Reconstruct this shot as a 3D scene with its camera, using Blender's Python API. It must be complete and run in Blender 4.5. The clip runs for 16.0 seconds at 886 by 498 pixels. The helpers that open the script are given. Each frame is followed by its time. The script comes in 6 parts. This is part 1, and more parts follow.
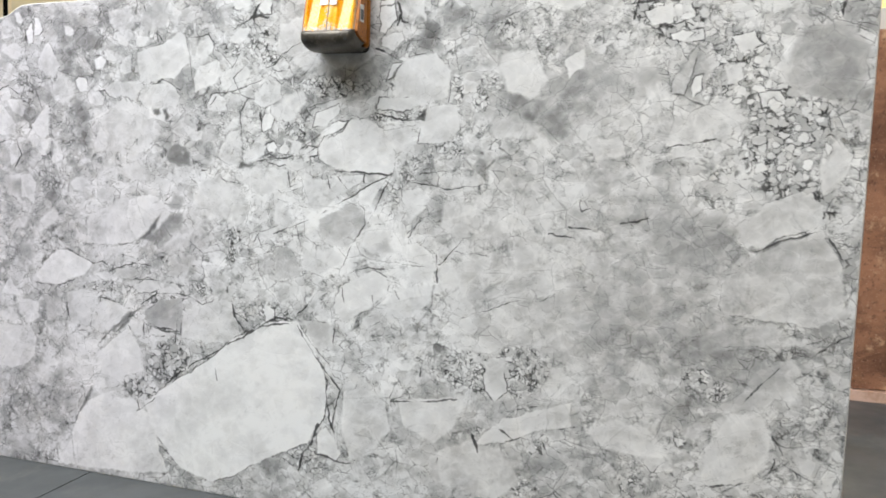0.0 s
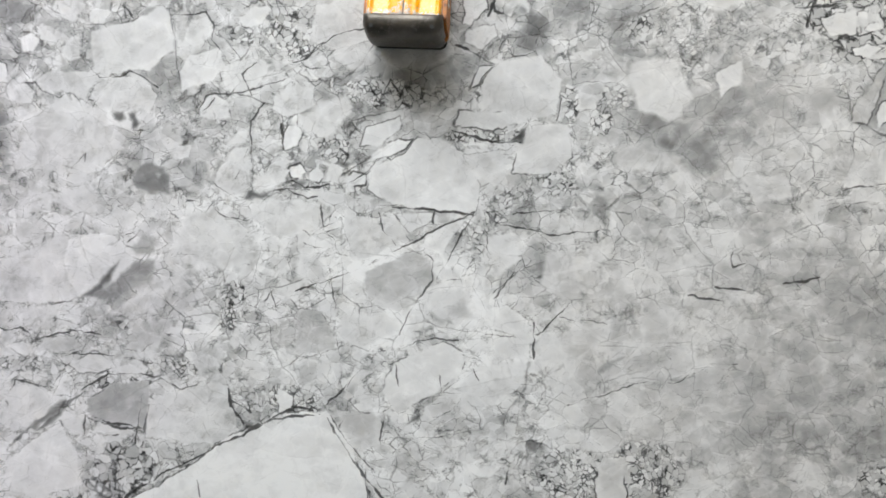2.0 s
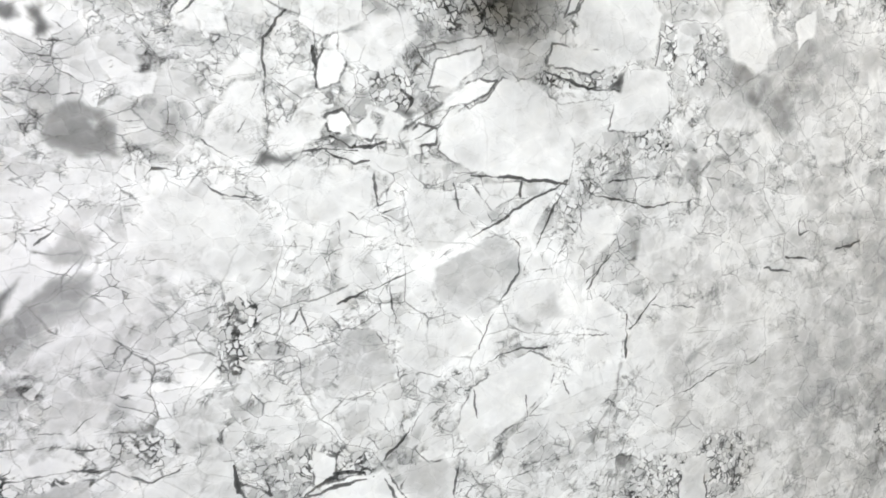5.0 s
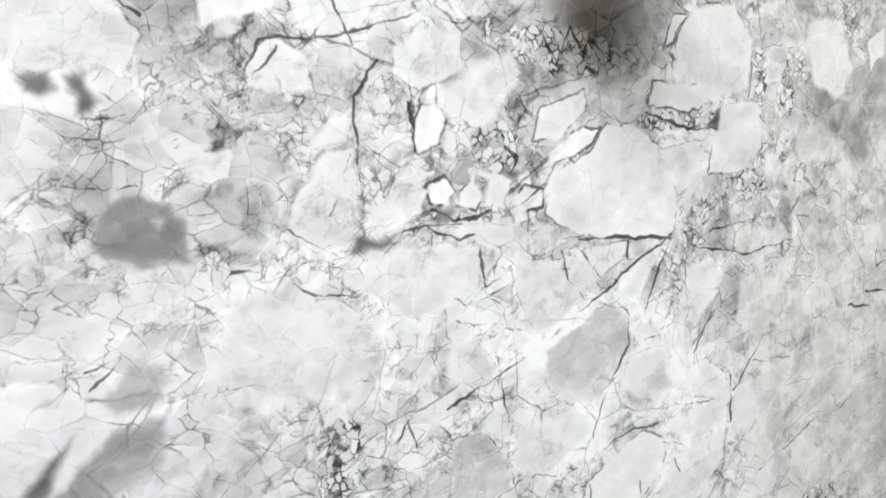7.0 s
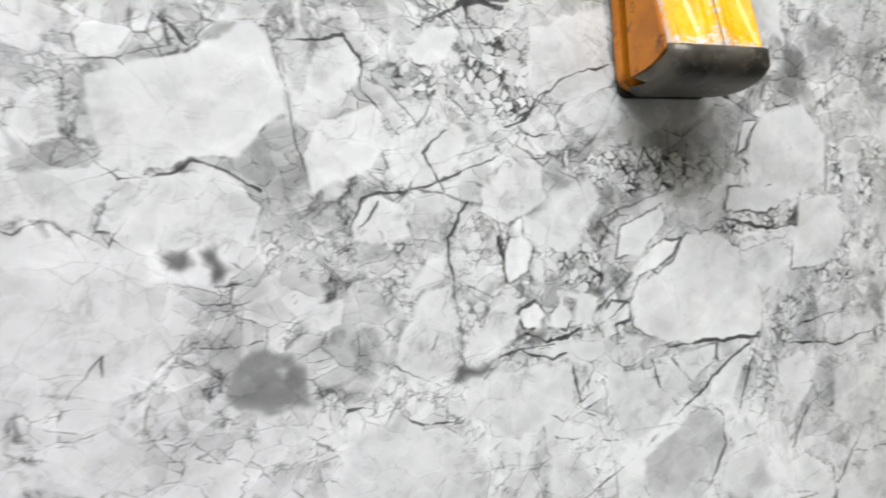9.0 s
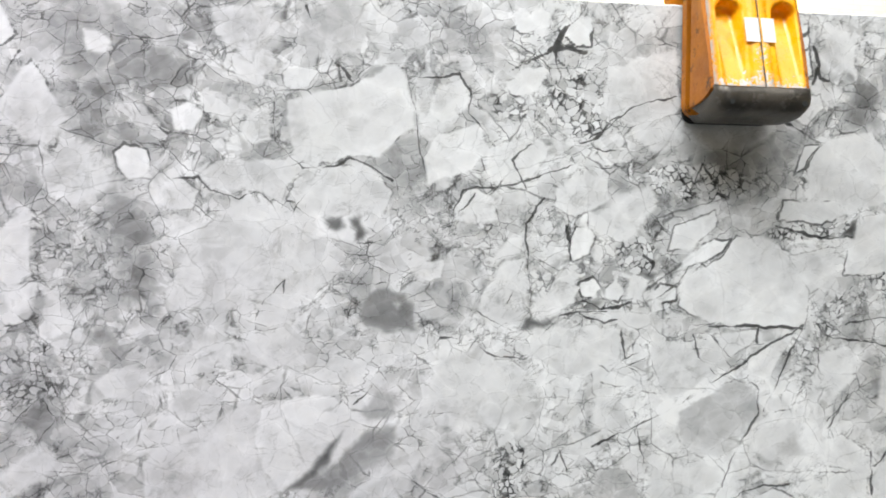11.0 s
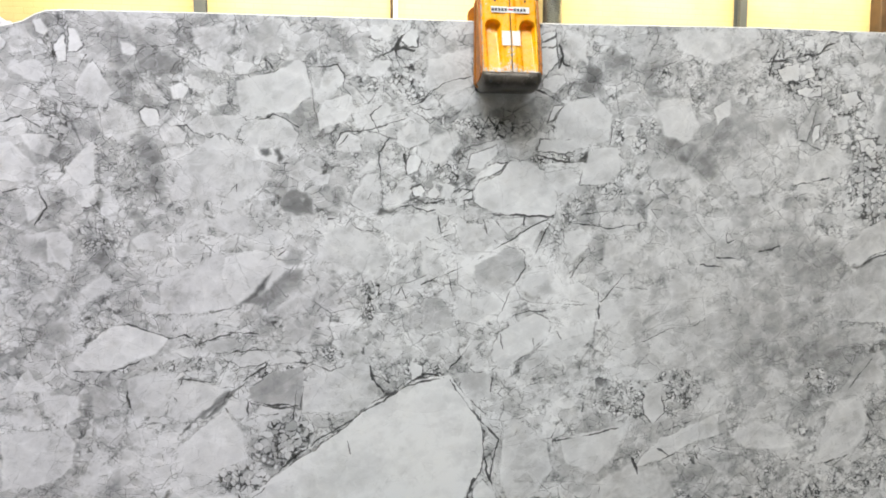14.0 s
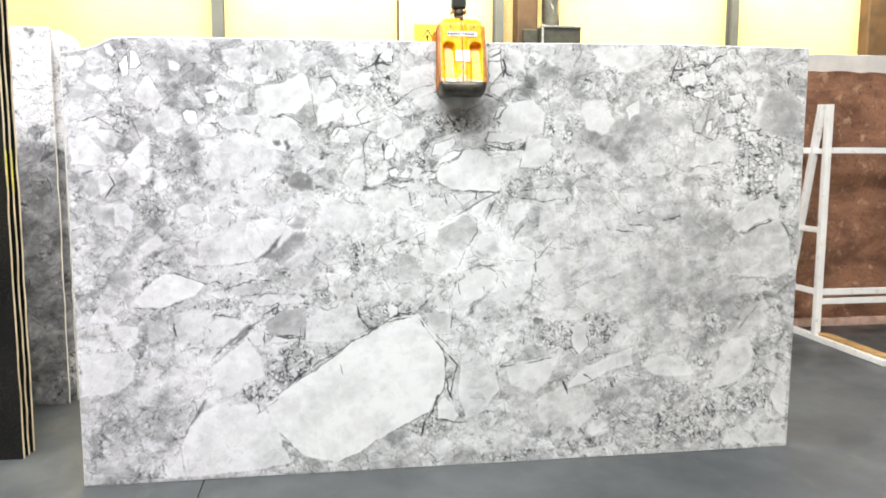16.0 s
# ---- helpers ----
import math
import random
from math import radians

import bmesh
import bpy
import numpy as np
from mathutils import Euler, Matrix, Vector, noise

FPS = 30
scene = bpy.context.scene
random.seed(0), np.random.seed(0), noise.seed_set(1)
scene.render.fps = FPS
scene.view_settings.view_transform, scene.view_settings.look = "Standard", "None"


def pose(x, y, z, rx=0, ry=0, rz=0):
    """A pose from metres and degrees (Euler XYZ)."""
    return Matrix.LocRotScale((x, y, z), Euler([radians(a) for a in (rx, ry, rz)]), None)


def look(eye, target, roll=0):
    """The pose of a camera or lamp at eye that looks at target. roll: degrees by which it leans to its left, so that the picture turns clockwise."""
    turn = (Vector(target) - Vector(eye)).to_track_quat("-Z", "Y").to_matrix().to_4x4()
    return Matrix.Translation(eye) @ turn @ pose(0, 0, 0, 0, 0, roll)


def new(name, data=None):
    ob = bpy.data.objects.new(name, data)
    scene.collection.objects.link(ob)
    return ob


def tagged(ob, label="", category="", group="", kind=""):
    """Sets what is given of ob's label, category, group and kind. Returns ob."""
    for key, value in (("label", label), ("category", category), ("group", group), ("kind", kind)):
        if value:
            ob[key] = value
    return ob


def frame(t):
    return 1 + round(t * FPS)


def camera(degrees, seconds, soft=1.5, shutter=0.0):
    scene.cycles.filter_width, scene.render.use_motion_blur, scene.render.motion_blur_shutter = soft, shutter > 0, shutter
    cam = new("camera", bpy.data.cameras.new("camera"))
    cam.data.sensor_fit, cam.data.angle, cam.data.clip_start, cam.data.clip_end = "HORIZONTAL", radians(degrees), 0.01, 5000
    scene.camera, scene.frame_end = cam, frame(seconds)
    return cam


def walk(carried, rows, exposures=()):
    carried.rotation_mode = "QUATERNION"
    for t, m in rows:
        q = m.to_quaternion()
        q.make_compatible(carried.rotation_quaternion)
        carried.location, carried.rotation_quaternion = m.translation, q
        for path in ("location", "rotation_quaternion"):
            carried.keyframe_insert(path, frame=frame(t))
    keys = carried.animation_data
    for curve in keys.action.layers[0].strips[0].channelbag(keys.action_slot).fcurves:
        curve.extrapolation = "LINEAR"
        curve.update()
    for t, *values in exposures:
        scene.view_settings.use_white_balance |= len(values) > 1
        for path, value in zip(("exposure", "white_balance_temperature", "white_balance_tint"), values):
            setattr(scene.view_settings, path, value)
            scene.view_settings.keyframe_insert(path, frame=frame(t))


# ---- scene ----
cam = camera(60.4, 16.0, soft=1.7, shutter=0.3)
PATH = [
    (0, (2.732, -2.406, 1.275), (2.125, -0.511, 1.073), 1.5),
    (0.5, (2.518, -2.321, 1.263), (1.986, -0.4, 1.106), 2.8),
    (1, (2.278, -2.219, 1.253), (1.868, -0.265, 1.139), 2.3),
    (1.5, (2.087, -2.063, 1.244), (1.767, -0.089, 1.18), 2.3),
    (2, (1.888, -1.92, 1.263), (1.693, 0.068, 1.164), 2.9),
    (2.5, (1.619, -1.833, 1.292), (1.684, 0.163, 1.172), 3.1),
    (3, (1.43, -1.75, 1.275), (1.598, 0.238, 1.129), 2.1),
    (3.5, (1.244, -1.642, 1.275), (1.548, 0.329, 1.121), 2.5),
    (4, (1.126, -1.542, 1.248), (1.543, 0.407, 1.082), 3.2),
    (4.2, (1.06, -1.49, 1.258), (1.587, 0.432, 1.089), 3.5),
    (6.3, (0.867, -0.953, 1.291), (1.875, 0.756, 1.039), 0.6),
    (6.5, (0.829, -0.935, 1.307), (1.856, 0.765, 1.073), 0.5),
    (7, (0.764, -0.896, 1.374), (1.808, 0.798, 1.172), -0.6),
    (7.5, (0.757, -0.892, 1.416), (1.811, 0.801, 1.264), -1.5),
    (8, (0.761, -0.898, 1.458), (1.829, 0.79, 1.341), -1.9),
    (8.5, (0.759, -0.92, 1.483), (1.829, 0.767, 1.413), -2.8),
    (9, (0.712, -0.944, 1.479), (1.594, 0.85, 1.435), -4.4),
    (9.2, (0.705, -0.962, 1.487), (1.472, 0.885, 1.441), -4.2),
    (11.3, (0.778, -1.465, 1.478), (1.14, 0.5, 1.375), 0.4),
    (11.5, (0.789, -1.516, 1.484), (1.19, 0.439, 1.347), 0.7),
    (12, (0.898, -1.671, 1.468), (1.312, 0.28, 1.318), 0.9),
    (12.5, (1.007, -1.872, 1.47), (1.328, 0.097, 1.321), 1.8),
    (13, (1.003, -2.092, 1.454), (1.298, -0.118, 1.321), 1.0),
    (13.5, (0.963, -2.313, 1.405), (1.297, -0.35, 1.215), 0.2),
    (14, (0.98, -2.474, 1.412), (1.309, -0.512, 1.208), 0.2),
    (14.5, (1.065, -2.682, 1.396), (1.363, -0.713, 1.208), 0.5),
    (15, (1.11, -2.855, 1.413), (1.348, -0.878, 1.233), 0.4),
    (15.5, (1.092, -3.042, 1.411), (1.33, -1.062, 1.254), -0.4),
    (16, (1.041, -3.258, 1.414), (1.333, -1.294, 1.173), 0.1),
]
EXPOSURES = [(0, 0.54), (0.5, 0.47), (1.5, 0.37), (2, 0.39), (2.5, 0.44), (3, 0.5), (3.5, 0.69), (4, 0.79), (6.5, 0.92), (7, 0.78), (8, 0.62), (9, 0.54), (11.5, 0.46), (12.5, 0.29),
             (13.5, 0.31), (14.5, 0.44), (15, 0.7), (16, 0.92)]
walk(cam, [(t, look(eye, target, roll)) for t, eye, target, roll in PATH], EXPOSURES)

G = 0.028          # level of the hall floor

# ---- world and light ----
world = bpy.data.worlds.new("world")
scene.world = world
world.use_nodes = True
wn = world.node_tree
sky = wn.nodes.new("ShaderNodeTexSky")
sky.sky_type, sky.sun_disc = "NISHITA", False
sky.sun_elevation, sky.sun_rotation = radians(48), radians(200)
wn.links.new(sky.outputs[0], wn.nodes["Background"].inputs[0])
wn.nodes["Background"].inputs[1].default_value = 0.1


def lamp(name, eye, target, size_x, size_y, watts, colour):
    light = bpy.data.lights.new(name, "AREA")
    light.shape, light.size, light.size_y, light.energy, light.color = "RECTANGLE", size_x, size_y, watts, colour
    ob = new(name, light)
    ob.matrix_world = look(eye, target)
    return ob


# daylight through the roof lights of the hall, and through those along its far wall
lamp("roof_light_near", (-0.4, -3.2, 6.85), (1.0, -0.8, 0.0), 7.0, 2.4, 640, (0.965, 0.985, 1.0))
lamp("roof_light_side", (4.8, -3.6, 6.85), (3.4, -1.0, 0.0), 2.6, 2.2, 70, (0.965, 0.985, 1.0))
lamp("roof_light_middle", (2.0, 4.2, 6.85), (2.0, 4.4, 0.0), 9.0, 1.6, 420, (0.98, 0.985, 1.0))
lamp("roof_light_far", (4.6, 9.3, 6.85), (4.6, 10.6, 3.2), 16.5, 0.9, 1500, (1.0, 0.925, 0.62))


# ---- materials ----
def material(name, colour=(0.5, 0.5, 0.5), roughness=0.5, metallic=0.0, specular=0.5):
    m = bpy.data.materials.new(name)
    m.use_nodes = True
    b = m.node_tree.nodes["Principled BSDF"]
    b.inputs["Base Color"].default_value = (*colour, 1)
    b.inputs["Roughness"].default_value = roughness
    b.inputs["Metallic"].default_value = metallic
    b.inputs["Specular IOR Level"].default_value = specular
    return m


class Net:
    """Short hand for the nodes of one material."""

    def __init__(self, m):
        self.tree, self.bsdf = m.node_tree, m.node_tree.nodes["Principled BSDF"]
        self.place = self.add("ShaderNodeTexCoord").outputs["Object"]

    def add(self, kind):
        return self.tree.nodes.new(kind)

    def put(self, value, socket):
        if isinstance(value, bpy.types.NodeSocket):
            self.tree.links.new(value, socket)
        else:
            socket.default_value = value

    def math(self, op, a, b=0.0, clamp=False):
        n = self.add("ShaderNodeMath")
        n.operation, n.use_clamp = op, clamp
        self.put(a, n.inputs[0]), self.put(b, n.inputs[1])
        return n.outputs[0]

    def span(self, value, lo, hi, a=0.0, b=1.0):
        n = self.add("ShaderNodeMapRange")
        n.interpolation_type = "SMOOTHSTEP"
        for i, v in enumerate((value, lo, hi, a, b)):
            self.put(v, n.inputs[i])
        return n.outputs[0]

    def mix(self, f, a, b):
        n = self.add("ShaderNodeMix")
        n.data_type = "RGBA"
        self.put(f, n.inputs[0]), self.put(a, n.inputs[6]), self.put(b, n.inputs[7])
        return n.outputs[2]

    def blend(self, f, a, b):
        n = self.add("ShaderNodeMix")
        self.put(f, n.inputs[0]), self.put(a, n.inputs[2]), self.put(b, n.inputs[3])
        return n.outputs[0]

    def noise(self, scale, detail=4, rough=0.55, where=None, distort=0.0):
        n = self.add("ShaderNodeTexNoise")
        n.inputs["Scale"].default_value, n.inputs["Detail"].default_value = scale, detail
        n.inputs["Roughness"].default_value, n.inputs["Distortion"].default_value = rough, distort
        self.put(where or self.place, n.inputs["Vector"])
        return n.outputs

    def stretch(self, x, y, z):
        n = self.add("ShaderNodeMapping")
        n.inputs["Scale"].default_value = (x, y, z)
        self.put(self.place, n.inputs["Vector"])
        return n.outputs[0]

    def voronoi(self, scale, feature, where):
        n = self.add("ShaderNodeTexVoronoi")
        n.feature, n.voronoi_dimensions = feature, "3D"
        n.inputs["Scale"].default_value = scale
        self.put(where, n.inputs["Vector"])
        return n.outputs

    def bump(self, height, strength, distance):
        n = self.add("ShaderNodeBump")
        n.inputs["Strength"].default_value, n.inputs["Distance"].default_value = strength, distance
        self.put(height, n.inputs["Height"])
        self.put(n.outputs[0], self.bsdf.inputs["Normal"])

    def colour(self, value):
        self.put(value, self.bsdf.inputs["Base Color"])

    def rough(self, value):
        self.put(value, self.bsdf.inputs["Roughness"])


def mottled(name, a, b, roughness=0.5, scale=6.0, fine=80.0, metallic=0.0, bump=0.1, specular=0.5, c=None):
    """A surface between two colours, with stains at one scale and grain at another."""
    m = material(name, a, roughness, metallic, specular)
    n = Net(m)
    big, small = n.noise(scale, 5)[0], n.noise(fine, 3)[0]
    f = n.math("ADD", n.span(big, 0.35, 0.65), n.math("MULTIPLY", n.math("SUBTRACT", small, 0.5), 0.7), True)
    col = n.mix(f, (*a, 1), (*b, 1))
    if c:
        col = n.mix(n.span(n.noise(scale * 3.1, 6, 0.7)[0], 0.56, 0.66), col, (*c, 1))
    n.colour(col)
    n.rough(n.span(small, 0.2, 0.8, roughness - 0.1, roughness + 0.12))
    n.bump(small, bump, 0.003)
    return m


def grey_stone(name, tint=(1.0, 1.0, 1.012), drawn=True):
    """Polished grey and white breccia marble: broken pale pieces in a darker ground, with veins."""
    m = material(name, (0.6, 0.6, 0.6), 0.3, 0.0, 0.35)
    n = Net(m)
    warp = n.add("ShaderNodeVectorMath")
    warp.operation = "MULTIPLY_ADD"
    n.put(n.noise(11, 4)[1], warp.inputs[0])
    warp.inputs[1].default_value = (0.075, 0.0, 0.06)
    n.put(n.stretch(1, 0, 1), warp.inputs[2])
    shake = n.add("ShaderNodeVectorMath")
    shake.operation = "MULTIPLY_ADD"
    n.put(n.noise(70, 4, 0.65)[1], shake.inputs[0])
    shake.inputs[1].default_value = (0.012, 0.0, 0.012)
    n.put(warp.outputs[0], shake.inputs[2])
    at = shake.outputs[0]
    if drawn:
        a1, a2 = n.add("ShaderNodeAttribute"), n.add("ShaderNodeAttribute")
        a1.attribute_name, a2.attribute_name = "stone", "stone_more"
        split, more = n.add("ShaderNodeSeparateColor"), n.add("ShaderNodeSeparateColor")
        n.put(a1.outputs["Color"], split.inputs[0]), n.put(a2.outputs["Color"], more.inputs[0])
        tone, vein, fine = split.outputs
        solid, coarse, still = a1.outputs["Alpha"], more.outputs[0], more.outputs[1]
    else:
        height = n.add("ShaderNodeSeparateXYZ")
        n.put(n.place, height.inputs[0])
        # tone goes unevenly from mid grey below to near white above
        level = n.math("ADD", height.outputs[2], n.math("MULTIPLY", n.math("SUBTRACT", n.noise(2.2, 5)[0], 0.5), 0.9))
        tone = n.span(level, 1.25, 1.6, 0.52, 0.93)
        vein = n.math("MULTIPLY", n.span(n.noise(5, 6, 0.7)[0], 0.58, 0.66), 0.4)
        fine, coarse = n.span(n.noise(3, 3)[0], 0.6, 0.75), n.span(n.noise(2, 3)[0], 0.58, 0.75)
        solid = still = 0.0
    loose = n.math("MULTIPLY", n.math("SUBTRACT", 1.0, solid), n.math("SUBTRACT", 1.0, still))

    def cells(scale, depth):
        s = n.add("ShaderNodeSeparateColor")
        n.put(n.voronoi(scale, "F1", at)[1], s.inputs[0])
        return n.math("MULTIPLY", n.math("SUBTRACT", s.outputs[0], 0.5), depth)

    drift = n.add("ShaderNodeMapping")
    drift.vector_type = "TEXTURE"
    drift.inputs["Rotation"].default_value, drift.inputs["Scale"].default_value = (0, radians(-28), 0), (1.45, 1, 0.75)
    n.put(n.place, drift.inputs["Vector"])
    cloud = n.math("ADD", n.math("MULTIPLY", n.math("SUBTRACT", n.noise(8, 5, 0.58, drift.outputs[0], 0.15)[0], 0.5), 0.5),
                   n.math("MULTIPLY", n.math("SUBTRACT", n.noise(26, 5, 0.6, drift.outputs[0], 0.15)[0], 0.5), 0.22))
    v = n.math("ADD", tone, n.math("MULTIPLY", cloud, n.math("ADD", n.math("MULTIPLY", loose, 0.6), 0.42)))
    v = n.math("ADD", v, n.math("MULTIPLY", n.math("SUBTRACT", n.noise(130, 4, 0.6)[0], 0.5), 0.03))
    jag = n.math("MULTIPLY", n.math("SUBTRACT", n.noise(75, 4, 0.6)[0], 0.5), 0.1)
    present = n.math("MULTIPLY", n.span(tone, 0.56, 0.7), n.span(n.noise(4, 3)[0], 0.38, 0.6, 0.12, 1.0))
    free = n.math("MULTIPLY", loose, present)
    # broken pale pieces of three sizes, the small ones between the large ones
    for scale, share, pale in ((9, 0.4, 0.85), (19, 0.5, 0.87), (43, 0.5, 0.88)):
        which = n.add("ShaderNodeSeparateColor")
        n.put(n.voronoi(scale, "F1", at)[1], which.inputs[0])
        d = n.math("ADD", n.voronoi(scale, "DISTANCE_TO_EDGE", at)[0], jag)
        chosen = n.math("MULTIPLY", n.span(which.outputs[0], 0.98 - share, 1.02 - share), free)
        rim = n.math("MULTIPLY", n.span(d, 0.0, 0.05), n.span(d, 0.05, 0.09, 1.0, 0.0))
        broken = n.span(n.noise(16, 5, 0.7)[0], 0.46, 0.62)
        v = n.math("MULTIPLY", v, n.math("SUBTRACT", 1.0, n.math("MULTIPLY", n.math("MULTIPLY", rim, broken), n.math("MULTIPLY", free, 0.34))))
        mask = n.math("MULTIPLY", chosen, n.span(d, 0.04, 0.14))
        shade = n.math("ADD", pale, n.math("ADD", n.math("MULTIPLY", n.math("SUBTRACT", which.outputs[1], 0.5), 0.11), n.math("MULTIPLY", cloud, 0.3)))
        v = n.blend(n.math("MULTIPLY", mask, 0.8), v, shade)
        free = n.math("MULTIPLY", free, n.math("SUBTRACT", 1.0, mask))
    # a net of hairline cracks between blocks, each with a bleached seam along it
    bend = n.add("ShaderNodeVectorMath")
    bend.operation = "MULTIPLY_ADD"
    n.put(n.noise(6, 3)[1], bend.inputs[0])
    bend.inputs[1].default_value = (0.09, 0.0, 0.07)
    n.put(n.stretch(1, 0, 1.25), bend.inputs[2])
    fray = n.add("ShaderNodeVectorMath")
    fray.operation = "MULTIPLY_ADD"
    n.put(n.noise(60, 4, 0.6)[1], fray.inputs[0])
    fray.inputs[1].default_value = (0.009, 0.0, 0.009)
    n.put(bend.outputs[0], fray.inputs[2])
    for scale, wide, depth, seam, block in ((8.0, 0.035, 0.4, 0.06, 0.09), (17.0, 0.06, 0.44, 0.05, 0.11), (31.0, 0.09, 0.36, 0.03, 0.1)):
        net = n.voronoi(scale, "DISTANCE_TO_EDGE", fray.outputs[0])[0]
        each = n.add("ShaderNodeSeparateColor")
        n.put(n.voronoi(scale, "F1", fray.outputs[0])[1], each.inputs[0])
        v = n.math("ADD", v, n.math("MULTIPLY", n.math("SUBTRACT", each.outputs[0], 0.5), n.math("MULTIPLY", n.math("ADD", n.math("MULTIPLY", loose, 0.75), 0.25), block)))
        here = n.span(n.noise(scale * 0.45, 4, 0.6)[0], 0.42, 0.6)
        pale_seam = n.math("MULTIPLY", n.span(net, 0.02, 0.16, 1.0, 0.0), n.math("MULTIPLY", n.span(n.noise(scale * 1.3, 3)[0], 0.4, 0.65), seam))
        v = n.math("ADD", v, pale_seam)
        # each crack opens and closes along its course
        gap = n.span(n.noise(scale * 1.4, 5, 0.65)[0], 0.4, 0.72, 0.006, wide)
        crack = n.math("MULTIPLY", n.span(net, 0.0, gap, 1.0, 0.0), n.math("MULTIPLY", here, n.math("MULTIPLY", n.noise(34, 4, 0.7)[0], 2.0 * depth)))
        v = n.math("MULTIPLY", v, n.math("SUBTRACT", 1.0, n.math("MULTIPLY", crack, n.math("ADD", n.math("MULTIPLY", loose, 0.88), 0.12))))
    # fine threads that wander through the stone
    for scale, wide, depth in ((5.0, 0.007, 0.36), (9.0, 0.01, 0.3)):
        ridge = n.math("ABSOLUTE", n.math("SUBTRACT", n.noise(scale, 6, 0.6, drift.outputs[0], 0.2)[0], 0.5))
        here = n.span(n.noise(scale * 1.9, 3)[0], 0.5, 0.62)
        line = n.math("MULTIPLY", n.span(ridge, 0.0, wide, 1.0, 0.0), n.math("MULTIPLY", here, depth))
        v = n.math("MULTIPLY", v, n.math("SUBTRACT", 1.0, n.math("MULTIPLY", line, n.math("ADD", n.math("MULTIPLY", loose, 0.85), 0.15))))
    # rubble: small pale chips in a dark ground, thinning out towards the rim of a zone
    for zone, scale, black in ((coarse, 42, 0.1), (fine, 74, 0.1)):
        d = n.voronoi(scale, "DISTANCE_TO_EDGE", at)[0]
        break_up = n.noise(30, 5, 0.68)[0]
        ground = n.span(n.math("ADD", d, n.math("MULTIPLY", n.math("SUBTRACT", break_up, 0.46), 0.85)), -0.02, 0.16, 1.0, 0.0)
        chips = n.math("ADD", 0.8, n.math("ADD", cells(scale, 0.25), n.math("MULTIPLY", cloud, 0.6)))
        dark = n.span(n.noise(40, 4, 0.6)[0], 0.36, 0.64, black, black + 0.26)
        crushed = n.blend(ground, chips, dark)
        some = n.span(n.math("ADD", zone, n.math("MULTIPLY", n.math("SUBTRACT", n.noise(21, 6, 0.7)[0], 0.5), 1.3)), 0.12, 0.72)
        some = n.math("MULTIPLY", some, n.span(zone, 0.02, 0.2))
        v = n.blend(n.math("MULTIPLY", some, 0.92), v, crushed)
    # the drawn veins, with ragged edges
    ragged = n.math("ADD", vein, n.math("MULTIPLY", n.math("SUBTRACT", n.noise(110, 5, 0.7)[0], 0.5), 0.6))
    cut = n.math("MULTIPLY", n.span(ragged, 0.18, 0.52), n.span(vein, 0.04, 0.14))
    v = n.math("MULTIPLY", v, n.math("SUBTRACT", 1.0, n.math("MULTIPLY", cut, n.math("ADD", 0.3, n.math("MULTIPLY", vein, 0.36)))), True)
    v = n.math("SUBTRACT", v, n.math("MULTIPLY", n.math("MAXIMUM", n.math("SUBTRACT", v, 0.83), 0.0), 0.4))
    lin = n.math("MULTIPLY", n.math("POWER", v, 2.2), 0.95)
    c = n.add("ShaderNodeCombineColor")
    for i, k in enumerate(tint):
        n.put(n.math("MULTIPLY", lin, k), c.inputs[i])
    along = n.add("ShaderNodeSeparateXYZ")
    n.put(n.place, along.inputs[0])
    drifted = n.math("ADD", along.outputs[0], n.math("MULTIPLY", n.math("SUBTRACT", n.noise(1.6, 4)[0], 0.5), 1.6))
    # slightly violet at the left, cooler in the middle, warmer at the right
    hue = n.mix(n.span(drifted, 0.3, 1.3), (1.0, 0.985, 1.02, 1), (0.985, 1.0, 0.995, 1))
    hue = n.mix(n.span(drifted, 1.7, 2.7), hue, (1.0, 0.997, 0.972, 1))
    tinted = n.add("ShaderNodeMix")
    tinted.data_type, tinted.blend_type = "RGBA", "MULTIPLY"
    tinted.inputs[0].default_value = 1.0
    n.put(c.outputs[0], tinted.inputs[6]), n.put(hue, tinted.inputs[7])
    n.colour(tinted.outputs[2])
    n.rough(n.span(n.noise(40, 3)[0], 0.3, 0.7, 0.28, 0.4))
    return m


def brick_wall():
    m = material("cream_brick", (0.6, 0.45, 0.25), 0.85, 0, 0.2)
    n = Net(m)
    b = n.add("ShaderNodeTexBrick")
    flat = n.add("ShaderNodeCombineXYZ")
    sep = n.add("ShaderNodeSeparateXYZ")
    n.put(n.place, sep.inputs[0])
    n.put(sep.outputs[0], flat.inputs[0]), n.put(sep.outputs[2], flat.inputs[1])
    n.put(flat.outputs[0], b.inputs["Vector"])
    for key, value in (("Color1", (0.7, 0.57, 0.32, 1)), ("Color2", (0.68, 0.545, 0.3, 1)), ("Mortar", (0.64, 0.51, 0.28, 1)), ("Scale", 1.0),
                       ("Mortar Size", 0.008), ("Brick Width", 0.3), ("Row Height", 0.1)):
        b.inputs[key].default_value = value
    n.colour(n.mix(n.span(n.noise(0.8, 5)[0], 0.35, 0.7, 0.0, 0.35), b.outputs[0], (0.5, 0.34, 0.16, 1)))
    n.bump(b.outputs[1], 0.3, -0.01)
    return m


